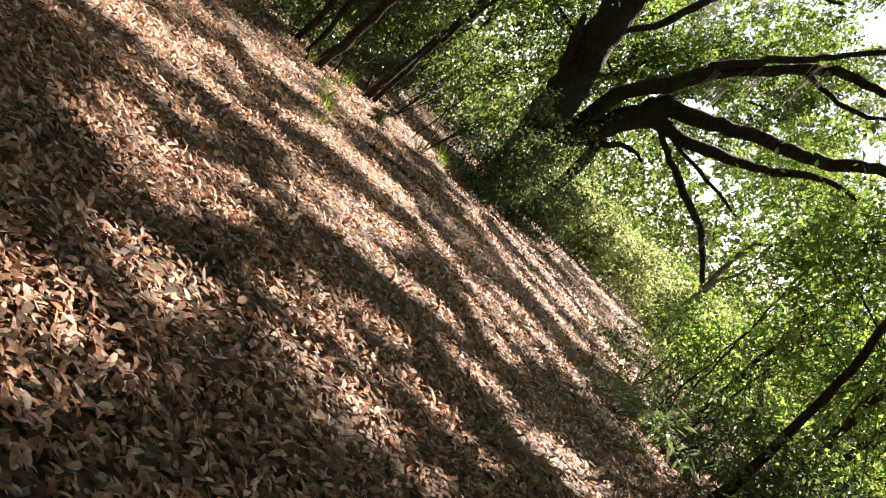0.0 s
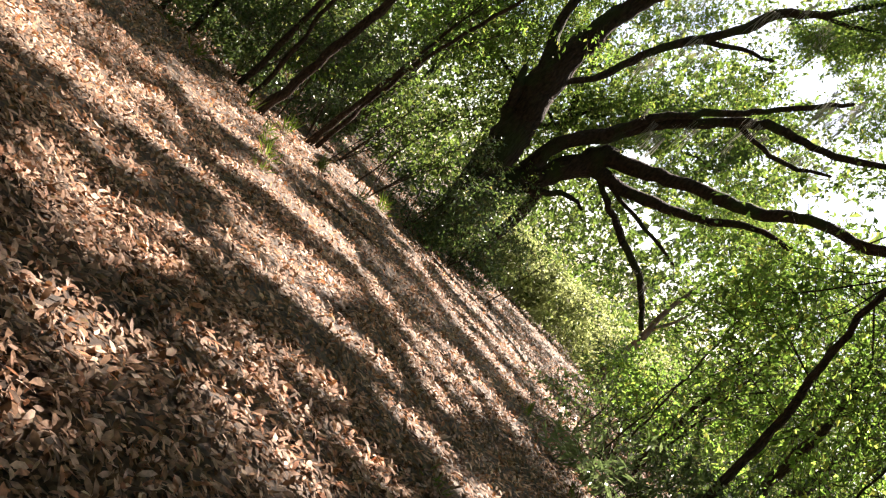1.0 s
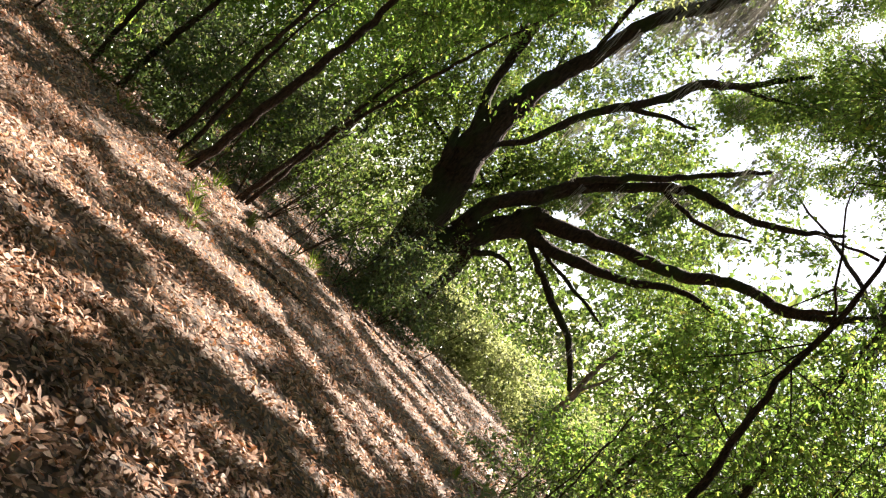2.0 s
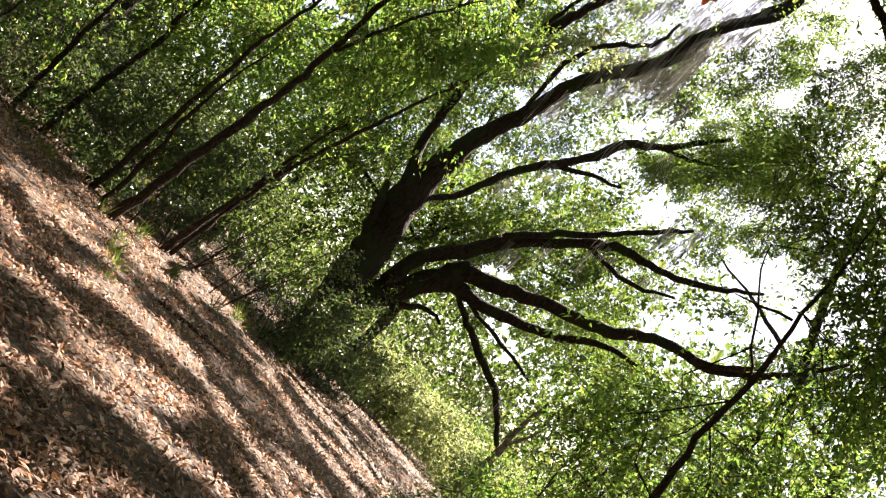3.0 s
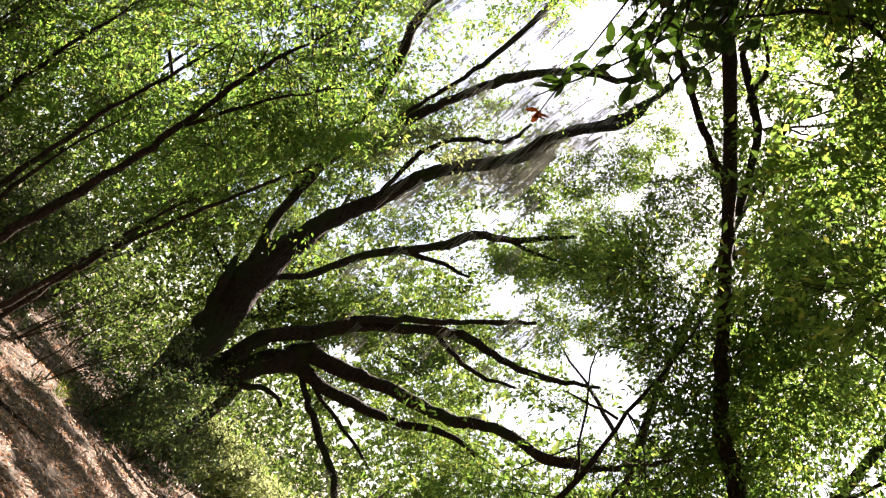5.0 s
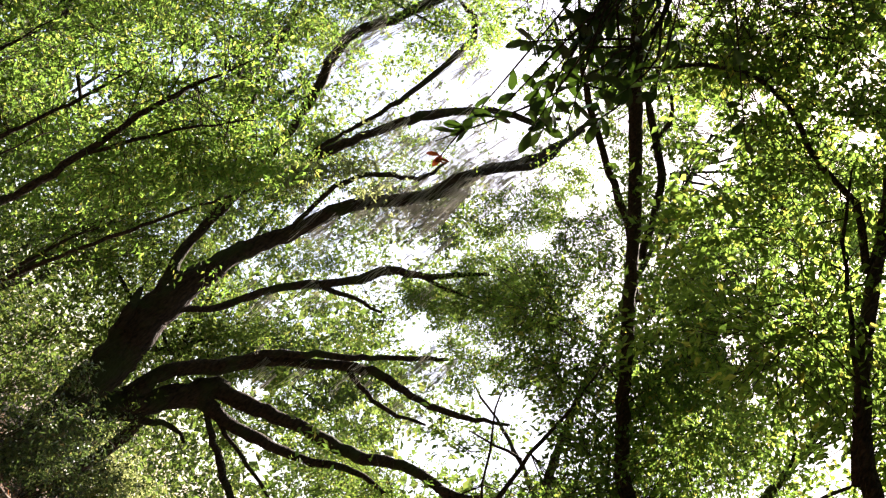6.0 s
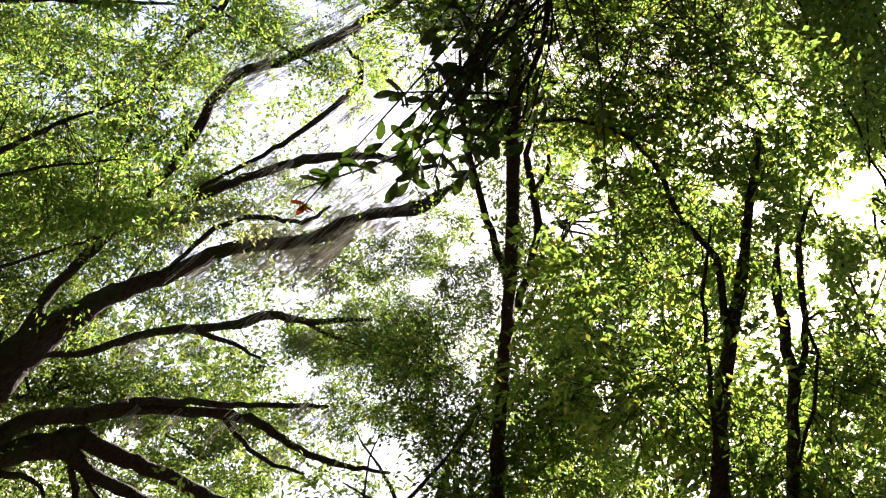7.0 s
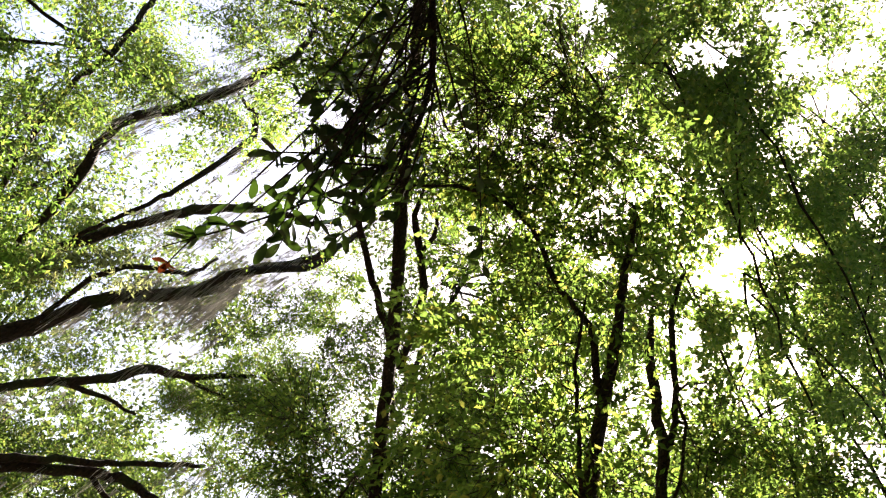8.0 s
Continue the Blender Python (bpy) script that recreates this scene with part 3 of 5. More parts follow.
def single_leaf_material():
    m, nodes, links, bsdf = material("dry_leaf_single")
    info = nodes.new("ShaderNodeObjectInfo")
    cr = ramp(nodes, [(0.0, (0.11, 0.055, 0.026)), (0.4, (0.24, 0.135, 0.068)), (0.7, (0.34, 0.21, 0.12)), (0.9, (0.4, 0.15, 0.05)), (1.0, (0.48, 0.34, 0.22))])
    links.new(info.outputs["Random"], cr.inputs[0])
    co = nodes.new("ShaderNodeTexCoord")
    n = nodes.new("ShaderNodeTexNoise")
    n.inputs["Scale"].default_value, n.inputs["Detail"].default_value = 60, 4
    links.new(co.outputs["Object"], n.inputs["Vector"])
    mx = nodes.new("ShaderNodeMix")
    mx.data_type, mx.blend_type = "RGBA", "MULTIPLY"
    mx.inputs["Factor"].default_value = 0.75
    links.new(cr.outputs[0], mx.inputs["A"])
    links.new(n.outputs["Color"], mx.inputs["B"])
    links.new(mx.outputs["Result"], bsdf.inputs["Base Color"])
    bsdf.inputs["Roughness"].default_value = 0.65
    bsdf.inputs["Specular IOR Level"].default_value = 0.2
    return m


DRY_LEAF_SINGLE = single_leaf_material()
leaf_litter()


# ---- the big oak ----
def live_oak():
    t = thing("live_oak", "old spreading live oak with dark leaning limbs and small green leaves", "tree", place=(0, 23, 0))
    w = Matrix.Translation((0, -23, 0))
    lines = []

    def arm(name, pts, radii, sides=10, label="", clear=1):
        lines.append((np.array(pts), radii[0]))
        o = limb(t, name, pts, radii, OAK_BARK, sides, 0.22, label, clear, 0.02)
        o.matrix_local = w

    arm("trunk", [(0.1, 23.1, -0.2), (-0.3, 22.7, 1.5), (-0.6, 22.3, 3.3), (-0.9, 22.0, 4.8), (-0.8, 21.7, 6.7), (-0.4, 21.5, 8.2), (-0.0, 21.2, 9.7), (1.1, 20.8, 11.6), (1.3, 20.5, 12.7), (1.9, 20.2, 14.0), (2.2, 19.8, 15.7)],
        [0.56, 0.5, 0.46, 0.42, 0.25, 0.185, 0.16, 0.155, 0.135, 0.115, 0.07], 14, "dark furrowed leaning oak trunk", 3)
    arm("limb", [(0.9, 20.7, 11.2), (1.2, 19.9, 12.3), (2.1, 19.8, 13.9), (2.1, 19.8, 15.3), (2.1, 19.8, 16.4)], [0.11, 0.10, 0.09, 0.07, 0.04])
    arm("limb", [(-0.7, 22.1, 3.9), (-1.2, 21.9, 5.0), (-1.6, 21.9, 5.8), (-1.9, 21.9, 7.0), (-2.8, 21.8, 8.6)], [0.24, 0.17, 0.13, 0.10, 0.05], clear=False)
    arm("limb", [(-0.8, 22.2, 3.2), (-1.2, 21.9, 4.0), (-1.5, 21.9, 4.6)], [0.2, 0.15, 0.06], clear=False)
    arm("second_trunk", [(0.2, 23.3, -0.2), (-0.0, 23.1, 1.3), (0.1, 23.1, 2.3), (0.9, 23.0, 3.5), (1.5, 22.9, 4.7)], [0.46, 0.36, 0.31, 0.29, 0.29], 12, "reddish-brown oak stem with patches of fern moss")
    arm("limb", [(0.3, 23.0, 2.9), (0.4, 22.8, 3.9), (1.2, 22.7, 5.1), (1.8, 22.5, 6.0), (2.6, 22.3, 6.8), (3.6, 22.0, 7.7), (4.7, 21.7, 8.0), (5.8, 21.3, 8.5), (6.8, 20.9, 9.3)], [0.25, 0.20, 0.19, 0.15, 0.13, 0.12, 0.095, 0.08, 0.04])
    arm("limb", [(3.1, 22.2, 7.3), (3.7, 22.0, 7.2), (4.6, 21.7, 7.3), (5.4, 21.3, 7.7)], [0.075, 0.065, 0.058, 0.035])
    arm("limb", [(1.1, 22.6, 4.9), (1.7, 22.3, 6.1), (2.9, 22.0, 7.4), (4.6, 21.5, 9.3)], [0.13, 0.10, 0.085, 0.05])
    arm("limb", [(1.4, 22.9, 4.5), (2.5, 22.4, 5.0), (3.7, 21.9, 5.5), (4.8, 21.3, 5.9), (5.6, 20.7, 6.5), (6.6, 20.0, 6.7), (6.9, 19.5, 6.8), (7.7, 18.8, 7.6), (8.3, 18.2, 8.6)], [0.23, 0.19, 0.17, 0.155, 0.14, 0.11, 0.095, 0.067, 0.04])
    arm("limb", [(6.4, 20.1, 6.6), (6.8, 19.3, 6.9), (7.2, 18.6, 7.3)], [0.08, 0.067, 0.04])
    arm("limb", [(1.2, 22.9, 4.1), (2.5, 22.6, 4.3), (3.5, 22.3, 4.7), (4.3, 22.0, 5.1), (5.1, 21.6, 5.7), (5.9, 21.2, 5.8)], [0.2, 0.16, 0.13, 0.10, 0.085, 0.05])
    arm("limb", [(0.1, 23.1, 2.1), (0.9, 22.9, 2.8), (1.5, 22.9, 3.2), (2.0, 22.9, 3.2)], [0.12, 0.087, 0.072, 0.04])
    arm("limb", [(1.4, 22.9, 4.2), (2.3, 22.8, 3.8), (3.1, 22.6, 3.4), (4.1, 22.3, 3.0), (5.0, 21.9, 2.1)], [0.06, 0.087, 0.10, 0.09, 0.07])
    arm("limb", [(1.3, 22.8, 4.2), (2.9, 22.6, 4.0), (3.8, 22.4, 3.9), (4.5, 22.3, 3.8)], [0.058, 0.058, 0.05, 0.03])
    arm("limb", [(-0.6, 21.9, 4.9), (0.0, 22.0, 5.8), (0.4, 22.0, 7.0), (1.0, 21.9, 8.0), (1.6, 21.9, 8.9), (1.9, 21.9, 9.7), (2.7, 21.8, 10.4), (3.1, 21.7, 11.0), (3.7, 21.7, 11.8)], [0.08, 0.09, 0.10, 0.115, 0.117, 0.118, 0.09, 0.068, 0.045])
    arm("limb", [(1.0, 21.9, 7.9), (1.9, 21.9, 8.5), (2.6, 21.8, 8.8)], [0.075, 0.058, 0.036])
    arm("limb", [(2.6, 21.8, 10.3), (3.3, 21.7, 10.6), (3.7, 21.6, 10.8)], [0.06, 0.052, 0.03])
    arm("limb", [(-1.8, 21.9, 6.6), (-1.9, 21.4, 8.2), (-1.5, 20.9, 9.7), (-1.2, 20.5, 10.8), (-0.8, 20.2, 12.0), (-0.3, 19.9, 12.9), (0.3, 19.6, 13.7), (1.1, 19.2, 14.2), (1.5, 18.9, 14.7)], [0.11, 0.11, 0.12, 0.12, 0.12, 0.11, 0.094, 0.079, 0.043], clear=4)
    arm("limb", [(-0.5, 21.3, 8.3), (-0.6, 20.6, 9.5), (-0.3, 20.4, 10.4), (0.5, 20.4, 11.3), (0.6, 20.4, 12.2)], [0.06, 0.06, 0.063, 0.057, 0.036])
    arm("limb", [(-1.9, 21.8, 7.2), (-2.2, 20.6, 9.0), (-2.6, 19.7, 10.2), (-3.0, 19.3, 11.0), (-3.1, 19.0, 11.7), (-2.8, 18.8, 12.8), (-2.6, 18.5, 13.9), (-2.5, 18.2, 15.0), (-2.5, 17.9, 15.9), (-3.0, 17.6, 17.1)], [0.10, 0.11, 0.12, 0.122, 0.123, 0.11, 0.126, 0.114, 0.087, 0.059], clear=4)
    arm("limb", [(-1.6, 20.5, 9.6), (-1.3, 18.9, 10.6), (-1.2, 18.8, 11.8), (-1.3, 18.8, 13.1), (-1.4, 18.8, 14.0), (-1.8, 18.8, 14.4), (-2.0, 18.7, 14.3), (-2.5, 18.7, 14.3)], [0.05, 0.052, 0.067, 0.076, 0.085, 0.078, 0.057, 0.028], 8)
    arm("limb", [(-2.9, 21.5, 8.4), (-3.8, 20.2, 9.8), (-4.4, 19.3, 11.2), (-4.7, 19.3, 12.5), (-5.2, 19.1, 13.7), (-5.7, 19.0, 14.6)], [0.07, 0.07, 0.075, 0.08, 0.08, 0.05], clear=4)
    # small side branches along the limbs
    A, B, R = [], [], []
    for pts, r in lines:
        c, u = spline(pts, 0.5)
        for i in range(3, len(c)):
            if c[i][2] < 3.2 or rng.random() < 0.45:
                continue
            d = unit(c[i] - c[i - 1]) * 0.8 + rng.normal(0, 0.7, 3) + (0, 0.25, 0.1)
            A.append(c[i]), B.append(c[i] + unit(d) * rng.uniform(0.8, 2.2)), R.append(rng.uniform(0.008, 0.02))
    A, B, R = np.array(A), np.array(B), np.array(R)
    M = (A + B) / 2 + rng.normal(0, 0.28, A.shape)
    ok = gaps(M) & gaps(B)
    A, B, M, R = A[ok], B[ok], M[ok], R[ok]
    o = part("branchwork", sticks("branchwork", A, M, B, R, OAK_BARK), t, kind="stuff")
    o.matrix_local = w
    shoots = [(B[i], (0.7, 0.7, 0.5), 7) for i in range(len(B)) if rng.random() < 0.65]
    # leafy masses at the limb ends and behind the limbs
    masses = [
        ((6.5, 21, 9.6), (3.2, 2.2, 2.0), 900), ((8.5, 19, 8.6), (2.4, 2.0, 1.6), 360), ((6.8, 22.5, 5.2), (2.4, 1.6, 1.3), 600),
        ((4.6, 22.6, 11.2), (2.4, 1.6, 1.8), 700), ((3.2, 20.0, 16.0), (1.8, 1.6, 1.6), 250), ((-2.6, 22.8, 8.6), (2.4, 1.6, 2.4), 700),
        ((2.0, 25.5, 7.5), (5.0, 1.6, 4.5), 2400), ((-3.0, 25.0, 6.0), (3.0, 1.6, 4.5), 1200), ((-3.6, 18.6, 15.8), (2.4, 1.6, 2.2), 700),
        ((-5.6, 19.5, 13.4), (2.6, 1.6, 2.6), 1000), ((3.6, 17.5, 11.5), (2.0, 1.6, 2.2), 700), ((-4.4, 19.8, 9.6), (2.2, 1.4, 2.0), 600),
        ((-3.4, 20.8, 11.2), (1.6, 1.4, 1.6), 400), ((1.8, 24.6, 12.2), (2.6, 1.4, 1.6), 400)]
    # sprays between and behind the limbs
    masses += [
        ((0.0, 23.4, 13.6), (2.8, 1.2, 2.4), 700), ((-5.0, 24.5, 15.0), (3.0, 1.2, 2.8), 450), ((-1.2, 24.0, 13.0), (2.2, 1.0, 1.6), 260),
        ((1.8, 24.0, 12.6), (1.6, 1.0, 1.6), 180), ((0.6, 24.5, 15.2), (1.4, 1.0, 0.8), 110), ((-2.9, 24.0, 14.2), (1.4, 1.0, 1.4), 160),
        ((-1.7, 18.0, 7.9), (1.3, 0.7, 1.2), 380), ((-0.9, 20.4, 2.4), (1.6, 0.5, 0.9), 150), ((4.0, 24.0, 13.0), (2.0, 1.0, 1.6), 230),
        ((2.2, 17.5, 12.8), (1.8, 1.2, 1.8), 320), ((3.2, 23.5, 9.0), (2.6, 1.0, 2.2), 330), ((2.5, 26.5, 10.5), (4.0, 1.2, 3.0), 600),
        ((-2.8, 17.8, 6.6), (0.9, 0.6, 0.8), 180), ((5.5, 17.5, 12.5), (3.6, 2.6, 2.4), 1300),
        ((1.6, 24.2, 11.4), (1.8, 1.0, 1.4), 500), ((3.2, 22.6, 12.8), (1.8, 1.0, 1.6), 500), ((4.6, 22.4, 10.6), (1.6, 1.0, 1.4), 220), ((-1.3, 21.0, 10.6), (0.9, 0.8, 1.0), 330), ((-2.2, 19.4, 10.9), (0.9, 0.8, 1.0), 300),
        ((-3.6, 20.5, 13.4), (1.8, 1.0, 1.6), 420), ((-1.6, 20.6, 14.6), (1.6, 1.0, 1.6), 380), ((0.6, 24.0, 8.6), (2.0, 1.0, 1.6), 420), ((2.4, 24.0, 7.0), (2.0, 1.0, 1.4), 380)]
    # sprays that hang between the trunk's long limb and the lower ones
    masses += [
        ((-0.7, 21.5, 14.0), (0.9, 0.6, 0.5), 200), ((2.1, 21.6, 12.4), (1.1, 0.8, 0.9), 300), ((3.5, 20.4, 12.1), (1.3, 0.8, 1.0), 260), ((3.4, 19.6, 13.4), (1.1, 0.8, 1.0), 360),
        ((3.2, 22.9, 11.0), (1.1, 0.8, 0.8), 320), ((4.3, 21.6, 11.4), (1.2, 0.8, 1.0), 360), ((4.2, 24.6, 8.7), (1.0, 0.8, 0.9), 200), ((5.4, 24.2, 9.8), (1.2, 0.8, 1.0), 220), ((7.6, 24.6, 9.4), (1.0, 0.8, 0.8), 200)]
    foliage(t, shoots + masses, "small green live oak leaves in loose sprays", 0.09, 0.042, OAK_LEAF, per=18, spray=0.66, spread=0.2, twigs=0.55, tuft=34, loose=0.14)
    for o in t.children:
        o.matrix_local = w
    return t


live_oak()


# ---- spanish moss on the oak ----
def moss_clump(tufts, per, long, wide, seed):
    """Strands that hang in a few ragged tufts of uneven length."""
    r = np.random.default_rng(seed)
    c = np.repeat(r.normal(0, wide, (tufts, 3)) * (1.2, 0.6, 0.12), per, 0)
    drop = np.repeat(long * r.uniform(0.3, 1.1, tufts), per)
    n = tufts * per
    a = c + r.normal(0, 0.05, (n, 3)) * (1, 1, 0.3)
    fall = drop * r.uniform(0.45, 1.1, n)
    b = a + np.stack([r.normal(0, 0.05, n) * long, r.normal(0, 0.05, n) * long, -fall], 1)
    m = (a + b) / 2 + r.normal(0, 0.04, (n, 3))
    return sticks("moss_strands", a, m, b, r.uniform(0.004, 0.009, n), MOSS)


moss_kinds = [moss_clump(9, 11, 1.5, 0.42, 21), moss_clump(6, 9, 1.0, 0.3, 22), moss_clump(13, 12, 2.1, 0.55, 23)]


def spanish_moss(x, y, z, kind, turn):
    o = new("spanish_moss", moss_kinds[kind])
    o.matrix_world = pose(x, y, z, 0, 0, turn)
    tagged(o, "grey-brown spanish moss hanging in long strands from an oak limb", "moss", "spanish moss on the oak")


# along the trunk and the limbs over the clearing, then along the upright limbs
moss_places = [
    (1.1, 20.7, 11.5, 2), (1.3, 20.5, 12.5, 2), (1.5, 20.4, 13.0, 0), (0.7, 20.9, 10.9, 0), (1.9, 20.2, 13.9, 0), (1.7, 20.0, 13.0, 1), (1.25, 20.5, 11.9, 2),
    (2.6, 22.3, 6.7, 1), (3.6, 22.0, 7.6, 1), (4.6, 21.5, 9.1, 0), (1.9, 21.9, 9.6, 1), (0.4, 22.0, 6.9, 1), (4.1, 22.3, 3.0, 1), (0.4, 21.0, 10.3, 0),
    (0.9, 20.9, 11.2, 2), (1.6, 20.3, 13.3, 2), (2.0, 20.0, 14.6, 0), (0.3, 19.6, 13.6, 0), (1.0, 21.9, 7.9, 1), (2.7, 21.8, 10.3, 1), (1.8, 22.5, 5.9, 1),
    (5.0, 22.0, 7.9, 1)]
moss_places += [
    (-1.3, 18.8, 13.3, 1), (-1.4, 18.8, 13.9, 0), (-1.0, 20.3, 11.6, 1), (-2.8, 18.8, 12.7, 0), (-2.6, 18.5, 13.7, 0), (-2.5, 18.2, 14.7, 0),
    (-3.0, 19.1, 11.6, 0), (-0.2, 21.2, 9.0, 0), (-0.8, 20.2, 11.9, 0), (-0.3, 19.9, 12.8, 0),
    (-2.9, 18.9, 12.3, 1), (-2.55, 18.3, 14.2, 1)]
for k, (x, y, z, kind) in enumerate(moss_places):
    spanish_moss(x, y, z, kind, 47 * k)


# ---- slim trees of the left thicket ----
def slim_tree(label, base, stems, shapes, leaf=SAPLING_LEAF, length=0.12, width=0.055, per=10, shoots=40, r0=0.012, group="slim trees round the clearing", tell="thin green leaves on fine twigs", spray=0.7, clear=True):
    """stems: lists of places with their radii; the first is the trunk."""
    t = thing("slim_tree", label, "tree", group, base)
    back = Matrix.Translation(Vector(base) * -1)
    starts = []
    for k, (pts, radii) in enumerate(stems):
        limb(t, "trunk" if k == 0 else "branch", pts, radii, STEM_BARK, 8, 0.2, clear=clear if k == 0 else clear and 1, wobble=0.012)
        starts.append(spline(pts, 0.5)[0][1:])
    branchlets(t, np.vstack(starts), shapes, shoots, r0)
    foliage(t, shapes, tell, length, width, leaf, per=per, spray=spray, twigs=0.7)
    for o in t.children:
        o.matrix_local = back
    return t


slim_tree("tall slim tree with a bare reddish-brown stem forking high up", (-3.3, 13.6, 0),
          [([(-3.3, 13.6, -0.1), (-3.1, 13.6, 1.9), (-3.0, 13.7, 3.2), (-3.0, 13.7, 4.2), (-3.0, 13.7, 5.6), (-2.8, 13.8, 7.2)], [0.085, 0.07, 0.06, 0.05, 0.04, 0.012]),
           ([(-3.0, 13.7, 4.1), (-2.7, 13.7, 5.0), (-2.4, 13.8, 5.8), (-2.0, 13.9, 6.6)], [0.03, 0.028, 0.02, 0.01])],
          [((-2.9, 14.2, 6.0), (1.7, 1.2, 1.8), 420), ((-3.4, 14.6, 8.6), (2.0, 1.4, 1.8), 380), ((-1.7, 14.4, 6.2), (0.8, 0.8, 1.0), 260)], length=0.125, width=0.052)
slim_tree("slim dark-stemmed tree in the thicket beside the clearing", (-4.0, 14.4, 0),
          [([(-4.0, 14.4, -0.1), (-4.0, 14.4, 1.3), (-4.0, 14.4, 2.5), (-4.0, 14.4, 3.6), (-3.9, 14.5, 5.0), (-3.9, 14.6, 6.5)], [0.06, 0.05, 0.042, 0.035, 0.025, 0.01]),
           ([(-3.8, 14.5, -0.1), (-3.8, 14.5, 1.1), (-3.9, 14.5, 1.9), (-3.9, 14.5, 2.7), (-3.8, 14.7, 4.0)], [0.045, 0.04, 0.034, 0.02, 0.01])],
          [((-4.2, 15.2, 5.2), (1.8, 1.0, 2.2), 330), ((-4.4, 15.6, 2.6), (1.5, 0.8, 1.5), 180)])
slim_tree("slim tree with a straight dark stem at the thicket's edge", (-5.4, 15.0, 0),
          [([(-5.4, 15.0, -0.1), (-5.4, 15.1, 1.5), (-5.3, 15.1, 2.4), (-5.4, 15.1, 3.2), (-5.4, 15.2, 5.5)], [0.06, 0.05, 0.045, 0.038, 0.012])],
          [((-5.6, 15.8, 4.2), (1.7, 1.0, 2.2), 320), ((-6.0, 16.2, 7.4), (2.2, 1.4, 2.0), 250)])
slim_tree("slim slanting tree with a dark stem in the thicket", (-5.9, 14.8, 0),
          [([(-5.9, 14.8, -0.1), (-6.0, 14.8, 0.8), (-6.1, 14.8, 1.9), (-6.3, 14.9, 4.0)], [0.06, 0.048, 0.04, 0.012])],
          [((-6.8, 15.4, 3.6), (1.6, 1.0, 2.2), 300), ((-7.8, 16.0, 1.8), (1.4, 1.0, 1.2), 220)])
slim_tree("young slim tree standing before the old oak", (-2.9, 16.7, 0),
          [([(-3.0, 16.7, -0.1), (-2.9, 16.7, 0.7), (-2.8, 16.8, 1.6), (-2.7, 16.8, 2.5), (-2.5, 16.9, 4.2)], [0.06, 0.053, 0.048, 0.035, 0.012])],
          [((-2.7, 17.4, 3.6), (1.3, 0.8, 1.8), 380), ((-2.3, 17.6, 5.8), (1.2, 0.8, 1.3), 240)])

# the tuft's sunlight is put into its paler leaf colour
slim_tree("slender tree with a tuft of leaves coloured yellow-green as if sunlit", (-2.9, 17.0, 0),
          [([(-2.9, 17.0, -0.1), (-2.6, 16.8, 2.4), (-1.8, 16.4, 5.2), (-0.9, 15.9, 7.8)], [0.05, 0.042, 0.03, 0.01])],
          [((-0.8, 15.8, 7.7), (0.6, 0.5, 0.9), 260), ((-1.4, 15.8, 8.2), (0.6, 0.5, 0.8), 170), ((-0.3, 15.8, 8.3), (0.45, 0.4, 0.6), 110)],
          SUN_TINTED_LEAF, 0.10, 0.045, 12, 30, 0.008, tell="leaves with full sun put into their yellow-green colour", spray=0.5, clear=False)

# ---- slim trees of the right side ----
slim_tree("thin dark sapling with a forked top at the clearing's edge", (3.8, 9.2, 0),
          [([(3.8, 9.2, -0.1), (3.8, 9.2, 1.2), (3.8, 9.3, 2.0), (3.7, 9.3, 2.5), (3.6, 9.3, 3.5), (3.6, 9.3, 4.2), (3.5, 9.3, 5.1), (3.5, 9.4, 5.8), (3.4, 9.4, 6.6)], [0.06, 0.052, 0.046, 0.042, 0.036, 0.032, 0.027, 0.02, 0.008]),
           ([(3.6, 9.3, 4.1), (3.2, 9.5, 4.8), (2.9, 9.6, 5.2), (2.8, 9.6, 5.5)], [0.016, 0.013, 0.011, 0.006]),
           ([(3.5, 9.4, 5.0), (3.2, 9.5, 4.9), (2.9, 9.6, 4.8)], [0.02, 0.017, 0.008])],
          [((4.3, 10.2, 3.0), (1.6, 0.9, 1.3), 380), ((4.6, 9.6, 5.6), (1.2, 0.9, 1.2), 480), ((2.7, 10.2, 3.0), (0.8, 0.7, 0.6), 180)], length=0.105, width=0.05)
slim_tree("leafy young tree with dense fine foliage", (5.6, 12.4, 0),
          [([(5.6, 12.4, -0.1), (5.6, 12.4, 2.0), (5.4, 12.4, 4.5), (5.3, 12.5, 6.5)], [0.08, 0.07, 0.05, 0.012])],
          [((5.2, 12.4, 3.4), (2.0, 1.2, 1.9), 560), ((6.6, 12.4, 5.6), (1.6, 1.2, 1.8), 360), ((6.2, 11.6, 1.6), (1.6, 1.2, 1.2), 280)], length=0.11, width=0.052, clear=False)
slim_tree("leafy young tree in the undergrowth with bright green leaves", (5.4, 16.2, 0),
          [([(5.4, 16.2, -0.1), (5.4, 16.2, 1.5), (5.5, 16.2, 3.5)], [0.07, 0.055, 0.012])],
          [((5.4, 16.4, 1.9), (1.7, 1.2, 1.4), 270), ((6.4, 15.6, 3.4), (2.0, 1.2, 1.8), 360), ((4.6, 17.6, 1.0), (0.9, 0.9, 0.8), 120)], length=0.12, width=0.058, clear=False)

